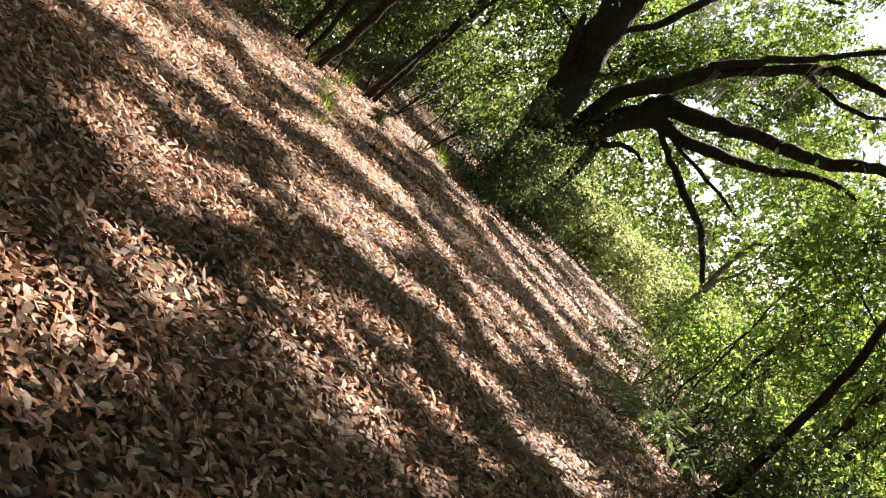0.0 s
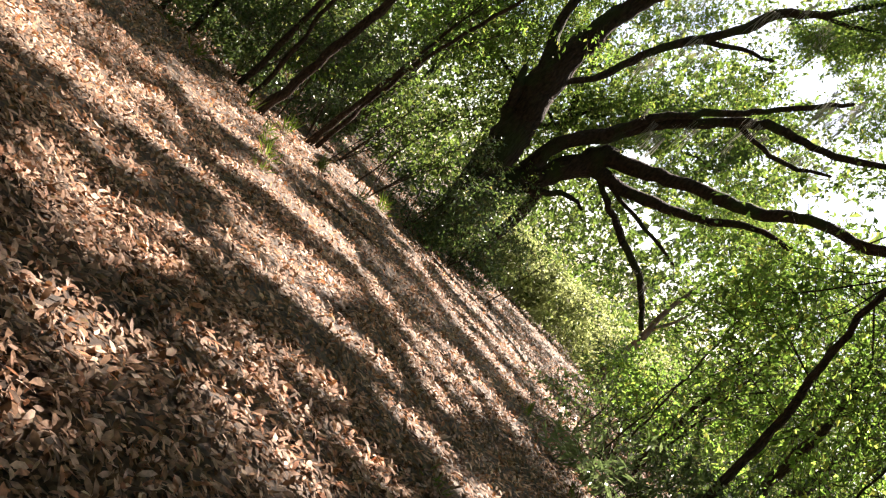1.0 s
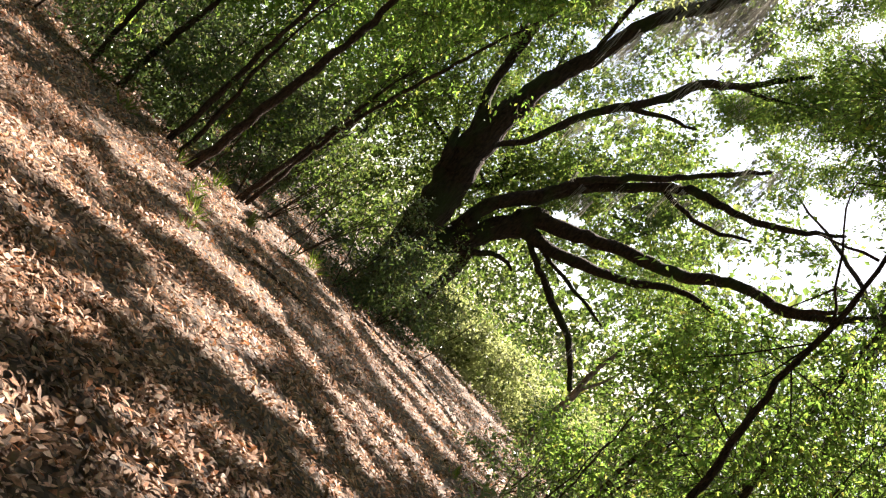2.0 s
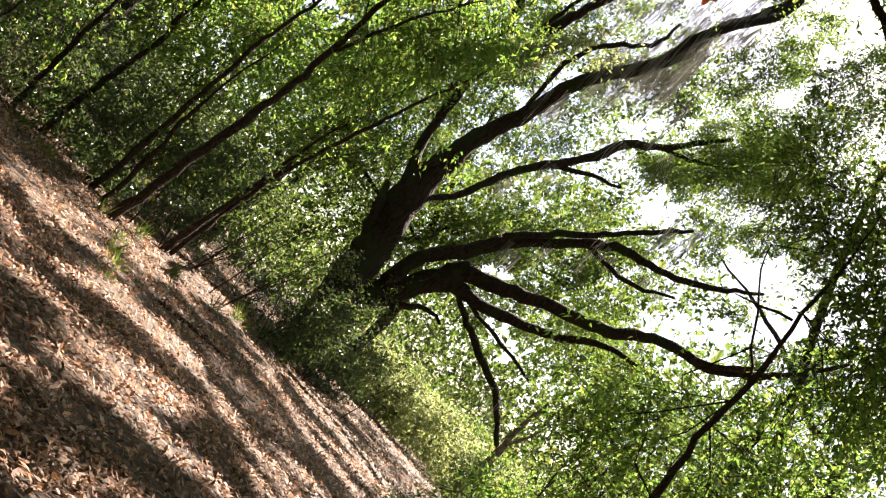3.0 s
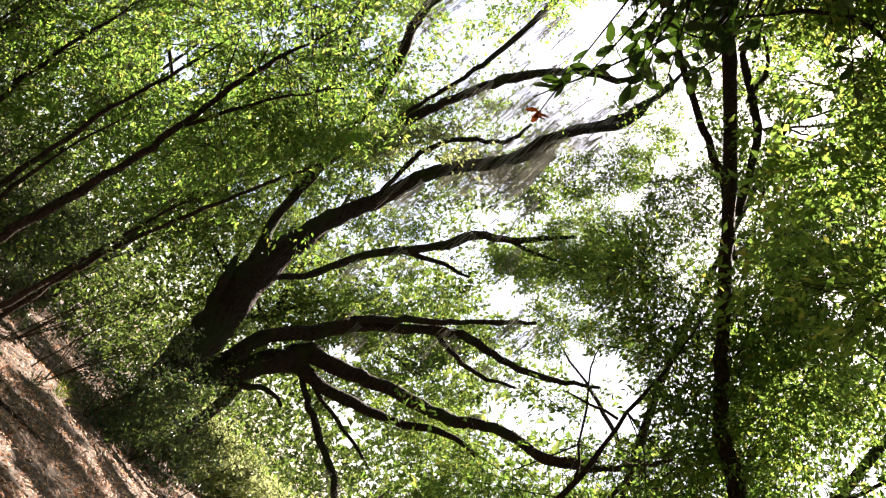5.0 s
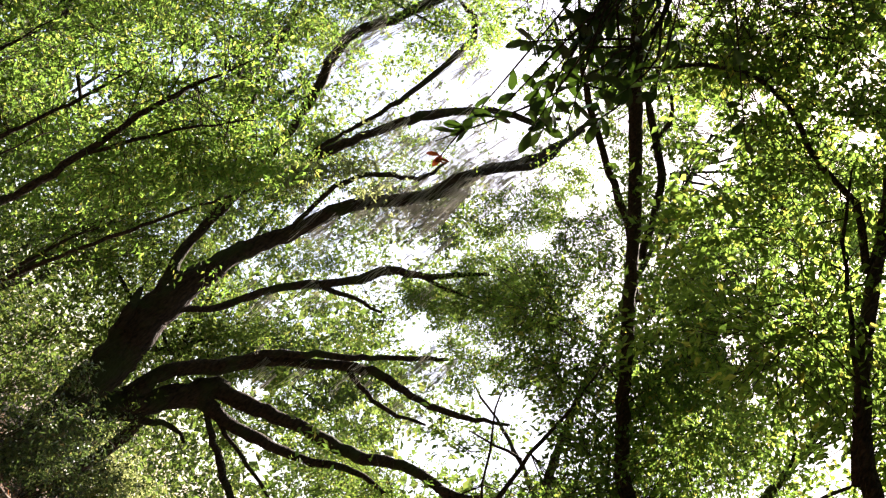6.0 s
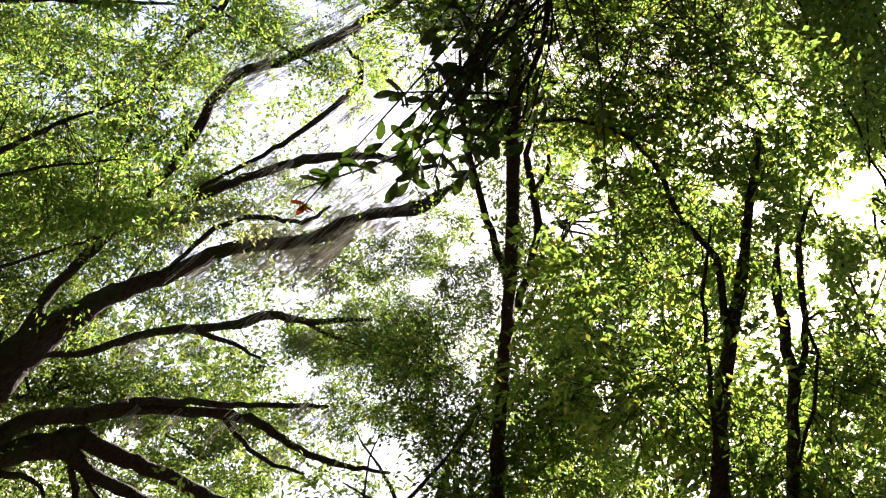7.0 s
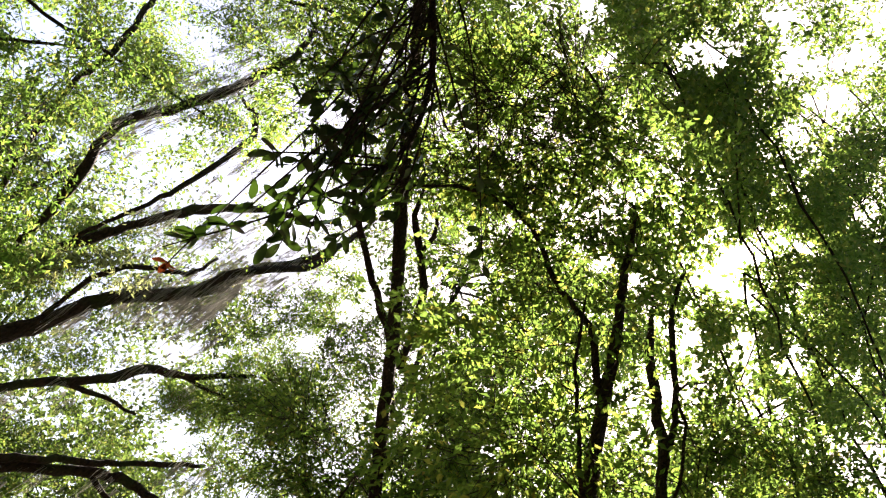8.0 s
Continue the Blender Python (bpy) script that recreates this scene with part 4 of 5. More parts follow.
# ---- leaning trees overhead on the right ----
slim_tree("leaning tree with a long slanting dark trunk overhead", (8.4, 6.2, 0),
          [([(8.4, 6.2, -0.1), (7.0, 7.2, 2.2), (5.5, 8.3, 4.4), (4.7, 8.8, 5.4), (4.1, 9.1, 6.0), (2.3, 9.65, 8.5), (0.8, 9.8, 10.1), (-0.2, 9.8, 11.2), (-1.6, 9.7, 12.6), (-2.8, 9.6, 14.0)], [0.14, 0.12, 0.10, 0.095, 0.09, 0.085, 0.095, 0.10, 0.09, 0.05]),
           ([(3.2, 9.6, 7.6), (2.6, 10.1, 8.5), (2.0, 10.2, 8.8), (1.1, 10.3, 9.3), (0.4, 10.4, 9.8), (-0.3, 10.3, 10.3)], [0.06, 0.054, 0.055, 0.048, 0.041, 0.02]),
           ([(2.9, 9.8, 8.2), (2.5, 10.1, 9.3), (2.0, 10.2, 9.8), (1.5, 10.3, 10.2), (1.2, 10.3, 10.7)], [0.06, 0.056, 0.057, 0.05, 0.02]),
           ([(2.0, 10.2, 9.7), (1.8, 10.2, 10.4), (1.4, 10.3, 10.7)], [0.037, 0.034, 0.015])],
          [((1.4, 10.6, 10.6), (1.5, 0.9, 1.1), 500), ((-0.2, 9.6, 11.0), (1.5, 0.9, 1.6), 900), ((-0.9, 9.8, 9.7), (1.0, 0.7, 0.7), 380), ((3.6, 9.8, 8.2), (1.6, 0.9, 1.2), 800), ((2.4, 9.4, 12.4), (2.2, 1.0, 1.5), 650),
           ((3.0, 10.2, 6.6), (0.9, 0.8, 0.8), 330), ((4.6, 9.6, 6.8), (1.3, 0.8, 1.1), 650), ((-1.4, 9.8, 13.2), (1.4, 1.0, 1.3), 600), ((5.0, 9.2, 10.2), (1.6, 1.0, 1.5), 260)],
          NEAR_LEAF, 0.10, 0.045, 12, 110, 0.009, "leaning trees overhead", "bright backlit green leaves", clear=6)
slim_tree("forked leaning tree with yellow-green backlit leaves", (5.6, 3.6, 0),
          [([(5.6, 3.6, -0.1), (5.2, 4.1, 2.5), (4.4, 4.8, 4.8), (3.8, 5.3, 5.9), (3.6, 5.4, 6.3), (3.3, 5.6, 7.1), (3.0, 5.7, 7.8), (2.6, 5.9, 8.8), (2.3, 6.0, 9.4)], [0.10, 0.09, 0.08, 0.071, 0.068, 0.066, 0.055, 0.041, 0.015]),
           ([(3.2, 5.65, 7.2), (2.8, 5.8, 7.7), (2.4, 6.0, 7.8), (2.0, 6.1, 8.0), (1.5, 6.2, 8.1), (1.1, 6.3, 7.8), (0.6, 6.3, 7.0)], [0.037, 0.032, 0.03, 0.028, 0.022, 0.019, 0.008]),
           ([(3.9, 5.1, 5.4), (3.3, 5.0, 5.9), (2.8, 5.2, 6.6), (2.6, 5.4, 7.1), (2.4, 5.5, 7.6)], [0.03, 0.018, 0.019, 0.015, 0.008])],
          [((2.6, 6.3, 8.2), (1.1, 0.7, 1.1), 300), ((1.5, 6.6, 8.6), (0.9, 0.6, 0.7), 230), ((3.2, 5.6, 6.5), (1.1, 0.8, 0.9), 190), ((1.0, 6.6, 9.4), (0.9, 0.6, 0.7), 260), ((2.2, 6.4, 6.4), (0.7, 0.6, 0.6), 120), ((2.4, 6.0, 9.8), (1.1, 0.8, 0.8), 330)],
          NEAR_LEAF, 0.105, 0.052, 11, 90, 0.008, "leaning trees overhead", "yellow-green leaves lit from behind", spray=0.55)
slim_tree("slender twin-stemmed tree against the sun", (6.6, 4.6, 0),
          [([(6.6, 4.6, -0.1), (6.2, 4.9, 2.8), (5.4, 5.4, 5.4), (4.6, 5.9, 7.3), (4.3, 6.1, 8.0), (3.8, 6.4, 8.8), (3.5, 6.6, 9.5)], [0.09, 0.08, 0.07, 0.063, 0.06, 0.055, 0.015]),
           ([(4.7, 5.9, 7.2), (4.4, 6.1, 7.9), (4.3, 6.1, 8.3), (3.7, 6.5, 9.6), (3.5, 6.6, 10.4)], [0.04, 0.036, 0.037, 0.037, 0.012]),
           ([(4.8, 5.7, 6.7), (4.3, 5.5, 7.3), (4.1, 5.6, 7.9), (3.9, 5.8, 8.2), (4.1, 5.7, 8.6)], [0.017, 0.017, 0.017, 0.018, 0.008])],
          [((4.4, 6.0, 7.0), (1.1, 0.8, 0.9), 280), ((3.6, 6.9, 9.9), (1.1, 0.8, 0.8), 240), ((5.2, 5.6, 8.4), (1.1, 0.8, 1.1), 300), ((5.4, 5.2, 6.2), (1.0, 0.8, 0.9), 250)],
          NEAR_LEAF, 0.105, 0.052, 11, 80, 0.008, "leaning trees overhead", "yellow-green leaves lit from behind", spray=0.55)


# ---- taller trees behind, and unseen ones added to hold off sky light ----
def tall_tree(label, base, height, shapes, trunk_r=0.22, mat=OAK_LEAF, length=0.16, width=0.08, per=10, spray=0.9, arms=0.45, shoots=0, clear=False):
    t = thing("tall_tree", label, "tree", "tall trees of the wood", base)
    x, y, _ = base
    top = shapes[0][0]
    limb(t, "trunk", [(x, y, -0.2), (x + 0.1, y, height * 0.3), ((x + top[0]) / 2, (y + top[1]) / 2, height * 0.6), (top[0], top[1], height)], [trunk_r, trunk_r * 0.8, trunk_r * 0.55, 0.04], OAK_BARK, 9, 0.6, clear=False)
    starts = [((x + top[0]) / 2, (y + top[1]) / 2, height * f) for f in (0.45, 0.6, 0.75)] + [(top[0], top[1], height * 0.9)]
    ends = []
    for c, h, n in shapes if arms else ():
        a = starts[np.abs(np.array(starts)[:, 2] - c[2] + 3).argmin()]
        bend = (np.array(a) + c) / 2 + rng.normal(0, 0.35, 3) + (0, 0, 0.4)
        limb(t, "branch", [a, tuple(bend), tuple(c)], [trunk_r * arms, trunk_r * arms * 0.65, 0.02], OAK_BARK, 7, 0.4, clear=False, wobble=0.03)
        ends += [tuple(bend), tuple((bend + c) / 2), tuple(c)]
    if shoots:
        branchlets(t, ends, shapes, shoots, 0.02)
    foliage(t, shapes, "green leaves in dense sprays", length, width, mat, per=per, spray=spray, spread=0.25, clear=clear, twigs=0.25, tuft=26)
    for o in t.children:
        o.matrix_local = Matrix.Translation(Vector(base) * -1)
    return t


tall_tree("tall broadleaf tree with a dense green crown", (9.5, 14.5, 0), 15, [((9.4, 14.4, 9.0), (3.4, 2.0, 3.4), 380), ((10.4, 12.0, 7.0), (3.0, 2.2, 2.6), 350), ((9.4, 12.4, 12.6), (2.4, 1.8, 2.0), 700), ((10.6, 11.2, 16.0), (2.2, 1.8, 2.0), 450), ((8.4, 9.4, 15.0), (1.9, 1.5, 1.8), 650), ((9.6, 9.4, 12.4), (1.8, 1.4, 1.6), 450), ((7.4, 13.6, 11.0), (1.6, 1.4, 1.4), 350)], arms=0.2, shoots=70)
tall_tree("tall tree with a high open crown above the leaning stems", (12.0, 6.0, 0), 19, [((8.8, 7.4, 17.5), (2.0, 1.8, 2.0), 300), ((3.4, 9.4, 19.0), (3.6, 2.2, 1.8), 1100), ((8.0, 10.0, 20.0), (3.0, 2.0, 2.0), 600), ((6.0, 7.6, 17.0), (2.4, 1.6, 2.0), 700), ((4.4, 8.4, 17.6), (2.2, 1.5, 1.8), 700), ((1.8, 9.6, 16.0), (2.0, 1.4, 1.6), 700), ((2.0, 10.2, 19.0), (2.6, 1.6, 1.2), 600), ((0.0, 12.6, 17.0), (1.6, 1.2, 1.4), 400), ((4.2, 8.4, 20.0), (2.6, 1.6, 1.2), 500), ((6.2, 8.6, 18.0), (2.6, 2.2, 2.4), 600), ((5.6, 8.4, 13.6), (2.0, 1.4, 2.0), 500), ((0.6, 10.2, 17.6), (2.4, 1.8, 1.8), 800), ((6.5, 8.5, 11.0), (2.4, 1.6, 2.4), 450), ((7.5, 7.0, 9.5), (2.2, 1.6, 2.2), 450), ((4.0, 8.6, 15.0), (2.6, 1.6, 2.0), 800), ((6.2, 8.2, 12.0), (1.4, 1.0, 1.2), 350), ((3.6, 7.4, 13.4), (1.8, 1.2, 1.2), 450), ((4.9, 7.8, 12.9), (1.1, 0.8, 0.9), 300), ((7.0, 7.5, 14.5), (2.5, 1.6, 2.2), 600), ((0.9, 7.8, 12.2), (1.2, 0.9, 0.9), 260), ((1.5, 7.0, 12.7), (1.2, 0.9, 0.9), 260), ((2.5, 6.4, 13.0), (1.2, 0.9, 0.9), 260)], length=0.12, width=0.056, per=12, arms=0.12, shoots=150)
tall_tree("tall tree far behind the oak with a broad crown", (17.0, 30.0, 0), 23, [((11.0, 28.0, 19.0), (7.0, 4.0, 4.5), 1500), ((14.0, 26.0, 12.0), (5.0, 3.5, 4.5), 900), ((7.0, 28.5, 12.0), (4.0, 3.0, 3.0), 600)], 0.3, WOODS_LEAF, 0.22, 0.12)
tall_tree("tall tree rising behind the thicket with bright green leaves", (-9.0, 22.0, 0), 17, [((-8.0, 21.0, 9.0), (4.0, 2.0, 4.5), 1500), ((-8.5, 21.5, 14.5), (3.6, 2.0, 3.0), 800), ((-11.5, 20.0, 6.0), (3.0, 2.0, 4.0), 700), ((-5.5, 24.0, 6.0), (3.0, 1.5, 4.0), 700)], 0.25, SAPLING_LEAF, 0.17, 0.085)
tall_tree("tall tree in hazy light behind the old oak", (-5.0, 31.5, 0), 16, [((-4.5, 30.5, 12.5), (5.0, 2.4, 5.0), 1400), ((2.0, 31.0, 15.0), (4.0, 2.4, 2.6), 700), ((-10.0, 30.0, 8.0), (3.5, 2.4, 5.0), 800), ((3.5, 30.5, 8.5), (4.5, 2.0, 3.0), 700), ((-10.5, 28.0, 15.0), (4.5, 2.4, 3.5), 700)], 0.25, WOODS_LEAF, 0.24, 0.13, arms=False)
tall_tree("shaded tree with a low dense crown behind the oak", (1.0, 27.5, 0), 10, [((-1.4, 27.0, 5.0), (2.8, 1.5, 3.8), 750), ((4.6, 27.6, 7.4), (2.6, 1.4, 2.4), 450), ((1.6, 27.0, 6.4), (1.8, 1.3, 2.2), 300), ((-4.5, 27.0, 4.0), (3.0, 1.5, 3.5), 500)], 0.2, WOODS_LEAF, 0.17, 0.09)
tall_tree("tall tree with a full green crown beside the clearing", (-9.5, 9.0, 0), 14, [((-9.0, 9.0, 10.0), (4.0, 3.5, 3.5), 500)], 0.25, WOODS_LEAF, 0.2, 0.11)

tall_tree("tall tree behind the leaning trunk with a small high crown", (9.5, 20.0, 0), 18, [((4.4, 18.6, 17.6), (2.4, 2.2, 1.5), 650), ((8.4, 19.3, 21.0), (2.2, 2.0, 1.2), 1300), ((8.6, 22.6, 21.0), (3.0, 1.8, 1.2), 600), ((7.6, 21.0, 20.0), (3.2, 4.0, 1.0), 900), ((6.6, 18.0, 17.0), (2.6, 3.0, 1.0), 700), ((5.2, 13.4, 13.2), (2.0, 2.6, 1.2), 800), ((6.6, 16.4, 13.4), (1.8, 1.8, 1.0), 450), ((6.9, 20.5, 21.0), (1.3, 1.4, 1.0), 380), ((9.0, 17.9, 20.5), (1.1, 0.8, 0.8), 300)], 0.16, OAK_LEAF, 0.14, 0.07, arms=0.25, shoots=60)
# added out of view overhead, to block sky light from the floor
tall_tree("unseen tree added over the path to cut sky light", (-3.5, -5.0, 0), 14, [((-2.0, -3.5, 11.5), (5.0, 4.0, 2.4), 1300), ((3.5, -4.0, 11.0), (4.5, 4.0, 2.4), 1200), ((-6.5, 1.5, 10.0), (3.0, 4.0, 2.4), 900), ((0.0, 0.8, 12.5), (3.6, 1.8, 1.6), 700)], 0.25, WOODS_LEAF, 0.36, 0.2, 7)

# two more crowns added out of view to darken the shade
tall_tree("unseen tree added over the clearing's side to cut sky light", (-8.0, 3.0, 0), 15, [((-7.0, 4.5, 11.5), (3.5, 3.5, 3.0), 500), ((-6.0, 8.5, 14.0), (3.0, 3.0, 2.2), 380), ((-3.5, 5.0, 14.5), (2.6, 2.0, 1.6), 380), ((-9.0, -2.0, 8.5), (3.0, 4.0, 4.0), 450)], 0.26, WOODS_LEAF, 0.36, 0.2)
tall_tree("unseen tree added over the path's start to cut sky light", (2.6, -2.5, 0), 15, [((-0.6, 2.6, 15.0), (2.6, 1.8, 1.4), 420), ((2.2, 2.4, 15.0), (2.2, 1.6, 1.4), 380), ((1.0, -8.5, 8.5), (8.0, 3.0, 4.5), 900)], 0.24, WOODS_LEAF, 0.36, 0.2)
tall_tree("tall tree leaning its thin high crown over the clearing", (-9.0, 18.0, 0), 17, [((-3.5, 16.5, 15.3), (2.4, 1.6, 1.6), 750), ((-1.0, 15.5, 17.3), (2.4, 1.6, 1.4), 600), ((-5.5, 15.0, 13.0), (2.0, 1.6, 2.0), 450), ((-4.3, 17.0, 11.0), (1.5, 1.2, 1.6), 450), ((-1.9, 17.4, 12.6), (1.2, 1.0, 1.2), 260), ((0.6, 12.8, 19.0), (2.0, 1.4, 1.2), 300), ((-3.2, 12.0, 17.8), (2.2, 1.6, 1.2), 330)], 0.2, OAK_LEAF, 0.13, 0.06, 12, arms=0.25, clear=True)
# three added trees, never in view, that close the sky round the clearing
tall_tree("unseen tree added on the thicket side to cut sky light", (-9.5, 12.0, 0), 16, [((-7.5, 7.5, 13.0), (3.0, 3.5, 2.6), 800), ((-5.5, 5.5, 16.5), (3.0, 2.6, 1.6), 600), ((-10.5, 11.0, 8.5), (2.2, 3.0, 3.4), 600), ((-9.5, 4.5, 7.0), (2.4, 3.0, 3.6), 500), ((-2.0, 3.0, 17.5), (3.4, 2.4, 1.2), 500), ((-7.5, 12.5, 13.5), (2.2, 2.4, 2.4), 500), ((-5.6, 10.0, 16.5), (2.4, 2.4, 1.6), 450), ((-2.4, 8.2, 18.5), (2.0, 2.0, 1.2), 300), ((-10.0, 14.0, 12.5), (2.2, 2.4, 3.0), 500), ((-8.5, -5.5, 8.0), (3.0, 3.0, 4.0), 450), ((-0.5, 5.5, 17.5), (2.6, 1.6, 1.2), 350)], 0.26, WOODS_LEAF, 0.36, 0.2)
tall_tree("unseen tree added on the open side to cut sky light", (12.0, -1.0, 0), 16, [((9.0, -1.0, 13.0), (3.4, 3.5, 2.4), 600), ((6.5, -3.5, 14.5), (3.4, 3.0, 1.8), 500), ((12.0, 3.5, 6.5), (2.2, 3.5, 4.0), 500), ((13.0, 9.5, 8.0), (2.4, 2.6, 3.4), 500), ((3.0, -1.6, 16.5), (3.0, 2.0, 1.4), 420)], 0.26, WOODS_LEAF, 0.36, 0.2)
tall_tree("unseen tree added on the sunny side to cut sky light", (10.5, 1.5, 0), 15, [((9.5, 1.5, 10.5), (3.0, 3.5, 3.5), 520), ((6.2, 2.2, 13.5), (2.4, 2.2, 2.0), 420), ((10.5, -4.0, 8.0), (3.5, 3.5, 4.5), 480)], 0.26, WOODS_LEAF, 0.36, 0.2)


# ---- the wood in the distance and behind the camera ----
def far_woods():
    t = thing("far_woods", "wall of sunlit green woodland behind the oak and all round", "woods")
    n = 14000
    az = np.radians(rng.uniform(-48, 62, n))
    d = rng.uniform(30, 52, n)
    top = 9 + 9 * lattice(np.degrees(az) * 0.12 + 20, d * 0.05 + 20, 31) + 6 * (az < 0.22)
    z = rng.uniform(0, 1, n) ** 0.8 * top
    p = np.stack([np.sin(az) * d, np.cos(az) * d, z + 0.3], 1)
    low = 4500
    az1, d1 = np.radians(rng.uniform(-40, 50, low)), rng.uniform(31, 44, low)
    p = np.vstack([p, np.stack([np.sin(az1) * d1, np.cos(az1) * d1, rng.uniform(0.2, 3.2, low)], 1)])
    # the back of the wood, round the rest of the circle
    m = 3600
    az2 = np.radians(rng.uniform(62, 312, m))
    d2 = rng.uniform(15, 30, m)
    p2 = np.stack([np.sin(az2) * d2, np.cos(az2) * d2, rng.uniform(0.3, 15, m)], 1)
    back = 9000
    az3, d3 = np.radians(rng.uniform(-46, 60, back)), rng.uniform(50, 58, back)
    p3 = np.stack([np.sin(az3) * d3, np.cos(az3) * d3, rng.uniform(0.2, 1, back) * (13 + 7 * lattice(np.degrees(az3) * 0.15 + 60, az3 * 0 + 3.5, 33))], 1)
    for name, c, per, L, W in (("leaves", p3, 2, 0.75, 0.5),  ("leaves", p, 12, 0.255, 0.14), ("leaves", p2, 8, 0.7, 0.5)):
        q = (c[:, None] + rng.normal(0, 0.55, (len(c), per, 3))).reshape(-1, 3)
        # the far opening, where the sun comes down on the bushes
        lane = q[:, :2] - q[:, 2:] * DRIFT
        lane = (np.abs(lane[:, 0] - 3.8) < 5.2) & (np.abs(lane[:, 1] - 30.6) < 3.2) & (q[:, 2] > 2.6)
        q = q[gaps(q) & (q[:, 2] > 0.05) & ~lane]
        part(name, blades(name, q, rng.normal(size=q.shape) + (0, 0, -0.3), L, W, WOODS_LEAF), t, kind="stuff")
    # fine leaves of the lit wood seen through the far opening
    r, fine = np.random.default_rng(88), 560
    az4, d4 = np.radians(r.uniform(1.5, 14.5, fine)), r.uniform(42, 49, fine)
    p4 = np.stack([np.sin(az4) * d4, np.cos(az4) * d4, r.uniform(0.3, 9.0, fine)], 1)
    q = (p4[:, None] + r.normal(0, 0.55, (fine, 9, 3))).reshape(-1, 3)
    q = q[gaps(q) & (q[:, 2] > 0.05)]
    part("leaves", blades("leaves", q, r.normal(size=q.shape) + (0, 0, -0.3), 0.28, 0.16, WOODS_LEAF), t, kind="stuff")
    for k in range(34):
        a = rng.uniform(-0.75, -0.12) if k < 6 else rng.uniform(0.3, 1.0) if k < 12 else rng.uniform(1.1, 5.4)
        away = rng.uniform(38, 48) if k < 12 else rng.uniform(14, 26)
        x, y = math.sin(a) * away, math.cos(a) * away
        h = rng.uniform(9, 15)
        part("trunk", tube("trunk", [(x, y, -0.2), (x + rng.normal(0, 0.3), y, h * 0.5), (x + rng.normal(0, 0.8), y, h)], [0.2, 0.15, 0.04], OAK_BARK, 7, 0.8), t)


far_woods()


def sunlit_trunk():
    t = thing("tree_trunk", "brown tree trunk beyond the clearing, coloured pale as sunlit", "tree", place=(6.1, 26.3, 0))
    part("trunk", tube("trunk", [(0, 0, -0.1), (0.1, 0, 2.0), (0.05, 0.1, 3.0), (0.2, 0.2, 4.2)], [0.15, 0.12, 0.09, 0.05], SUNLIT_BARK, 10, 0.3, 0.2), t)
    part("limb", tube("limb", [(0.08, 0, 2.4), (0.5, 0.1, 3.2), (0.7, 0.1, 4.0)], [0.06, 0.04, 0.015], SUNLIT_BARK, 8, 0.3), t)


# bark colour lightened to stand for sun falling on this trunk
SUNLIT_BARK = bark_material("sunlit_bark", (0.11, 0.08, 0.06), (0.27, 0.2, 0.155), None, 5.0)
sunlit_trunk()


def thin_sapling(x, y, high, lean, r, leafy):
    t = thing("sapling", "thin dark sapling with a few small leaves", "sapling", "thin saplings in the thickets", (x, y, 0))
    top = np.array([lean[0], lean[1], high])
    part("stem", tube("stem", [(0, 0, -0.05), tuple(top * (0.3, 0.25, 0.35)), tuple(top * (0.6, 0.7, 0.7)), tuple(top)], [r, r * 0.85, r * 0.6, r * 0.2], STEM_BARK, 6, 0.2, wobble=0.012), t)
    for k in range(4):
        u = 0.35 + 0.15 * k
        p = top * (u * 0.9, u * 0.9, u)
        q = p + unit(rng.normal(0, 1, 3) + (0, 0, 0.9)) * rng.uniform(0.4, 1.0)
        part("branch", tube("branch", [tuple(p), tuple((p + q) / 2 + (0, 0, 0.05)), tuple(q)], [r * 0.4, r * 0.3, 0.003], STEM_BARK, 5, 0.2), t)
    n = leafy
    u = rng.uniform(0.35, 1.0, (n, 1))
    pos = top * np.hstack([u * 0.95, u * 0.95, u]) + rng.normal(0, 0.22, (n, 3))
    world = pos + (x, y, 0)
    ok = gaps(world)
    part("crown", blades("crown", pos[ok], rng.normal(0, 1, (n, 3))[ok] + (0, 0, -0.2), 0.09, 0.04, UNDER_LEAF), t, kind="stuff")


for row in [
    (4.9, 11.6, 3.6, (-0.3, 0.2), 0.022, 160), (4.3, 12.8, 4.2, (0.5, 0.2), 0.02, 160), (5.1, 9.2, 3.2, (0.3, 0.1), 0.018, 120), (3.6, 12.2, 2.4, (0.2, 0.2), 0.013, 70),
    (5.9, 10.8, 4.4, (-0.2, 0.3), 0.024, 200), (4.5, 14.6, 3.8, (-0.2, 0.1), 0.02, 140), (6.6, 13.4, 4.6, (0.4, 0.2), 0.024, 180), (-6.9, 14.2, 4.2, (0.3, 0.2), 0.024, 160)]:
    thin_sapling(*row)
for row in [
    (-7.6, 15.2, 4.4, (-0.2, 0.2), 0.022, 160), (-4.9, 15.6, 3.6, (0.4, 0.1), 0.02, 120), (-3.5, 15.6, 3.4, (-0.2, 0.2), 0.018, 120), (-1.9, 17.2, 2.6, (0.5, 0.2), 0.016, 70),
    (-2.4, 15.8, 1.6, (0.5, 0.0), 0.01, 30), (1.6, 18.6, 1.8, (0.4, 0.1), 0.012, 40), (-8.2, 13.6, 3.6, (0.2, 0.2), 0.02, 120)]:
    thin_sapling(*row)


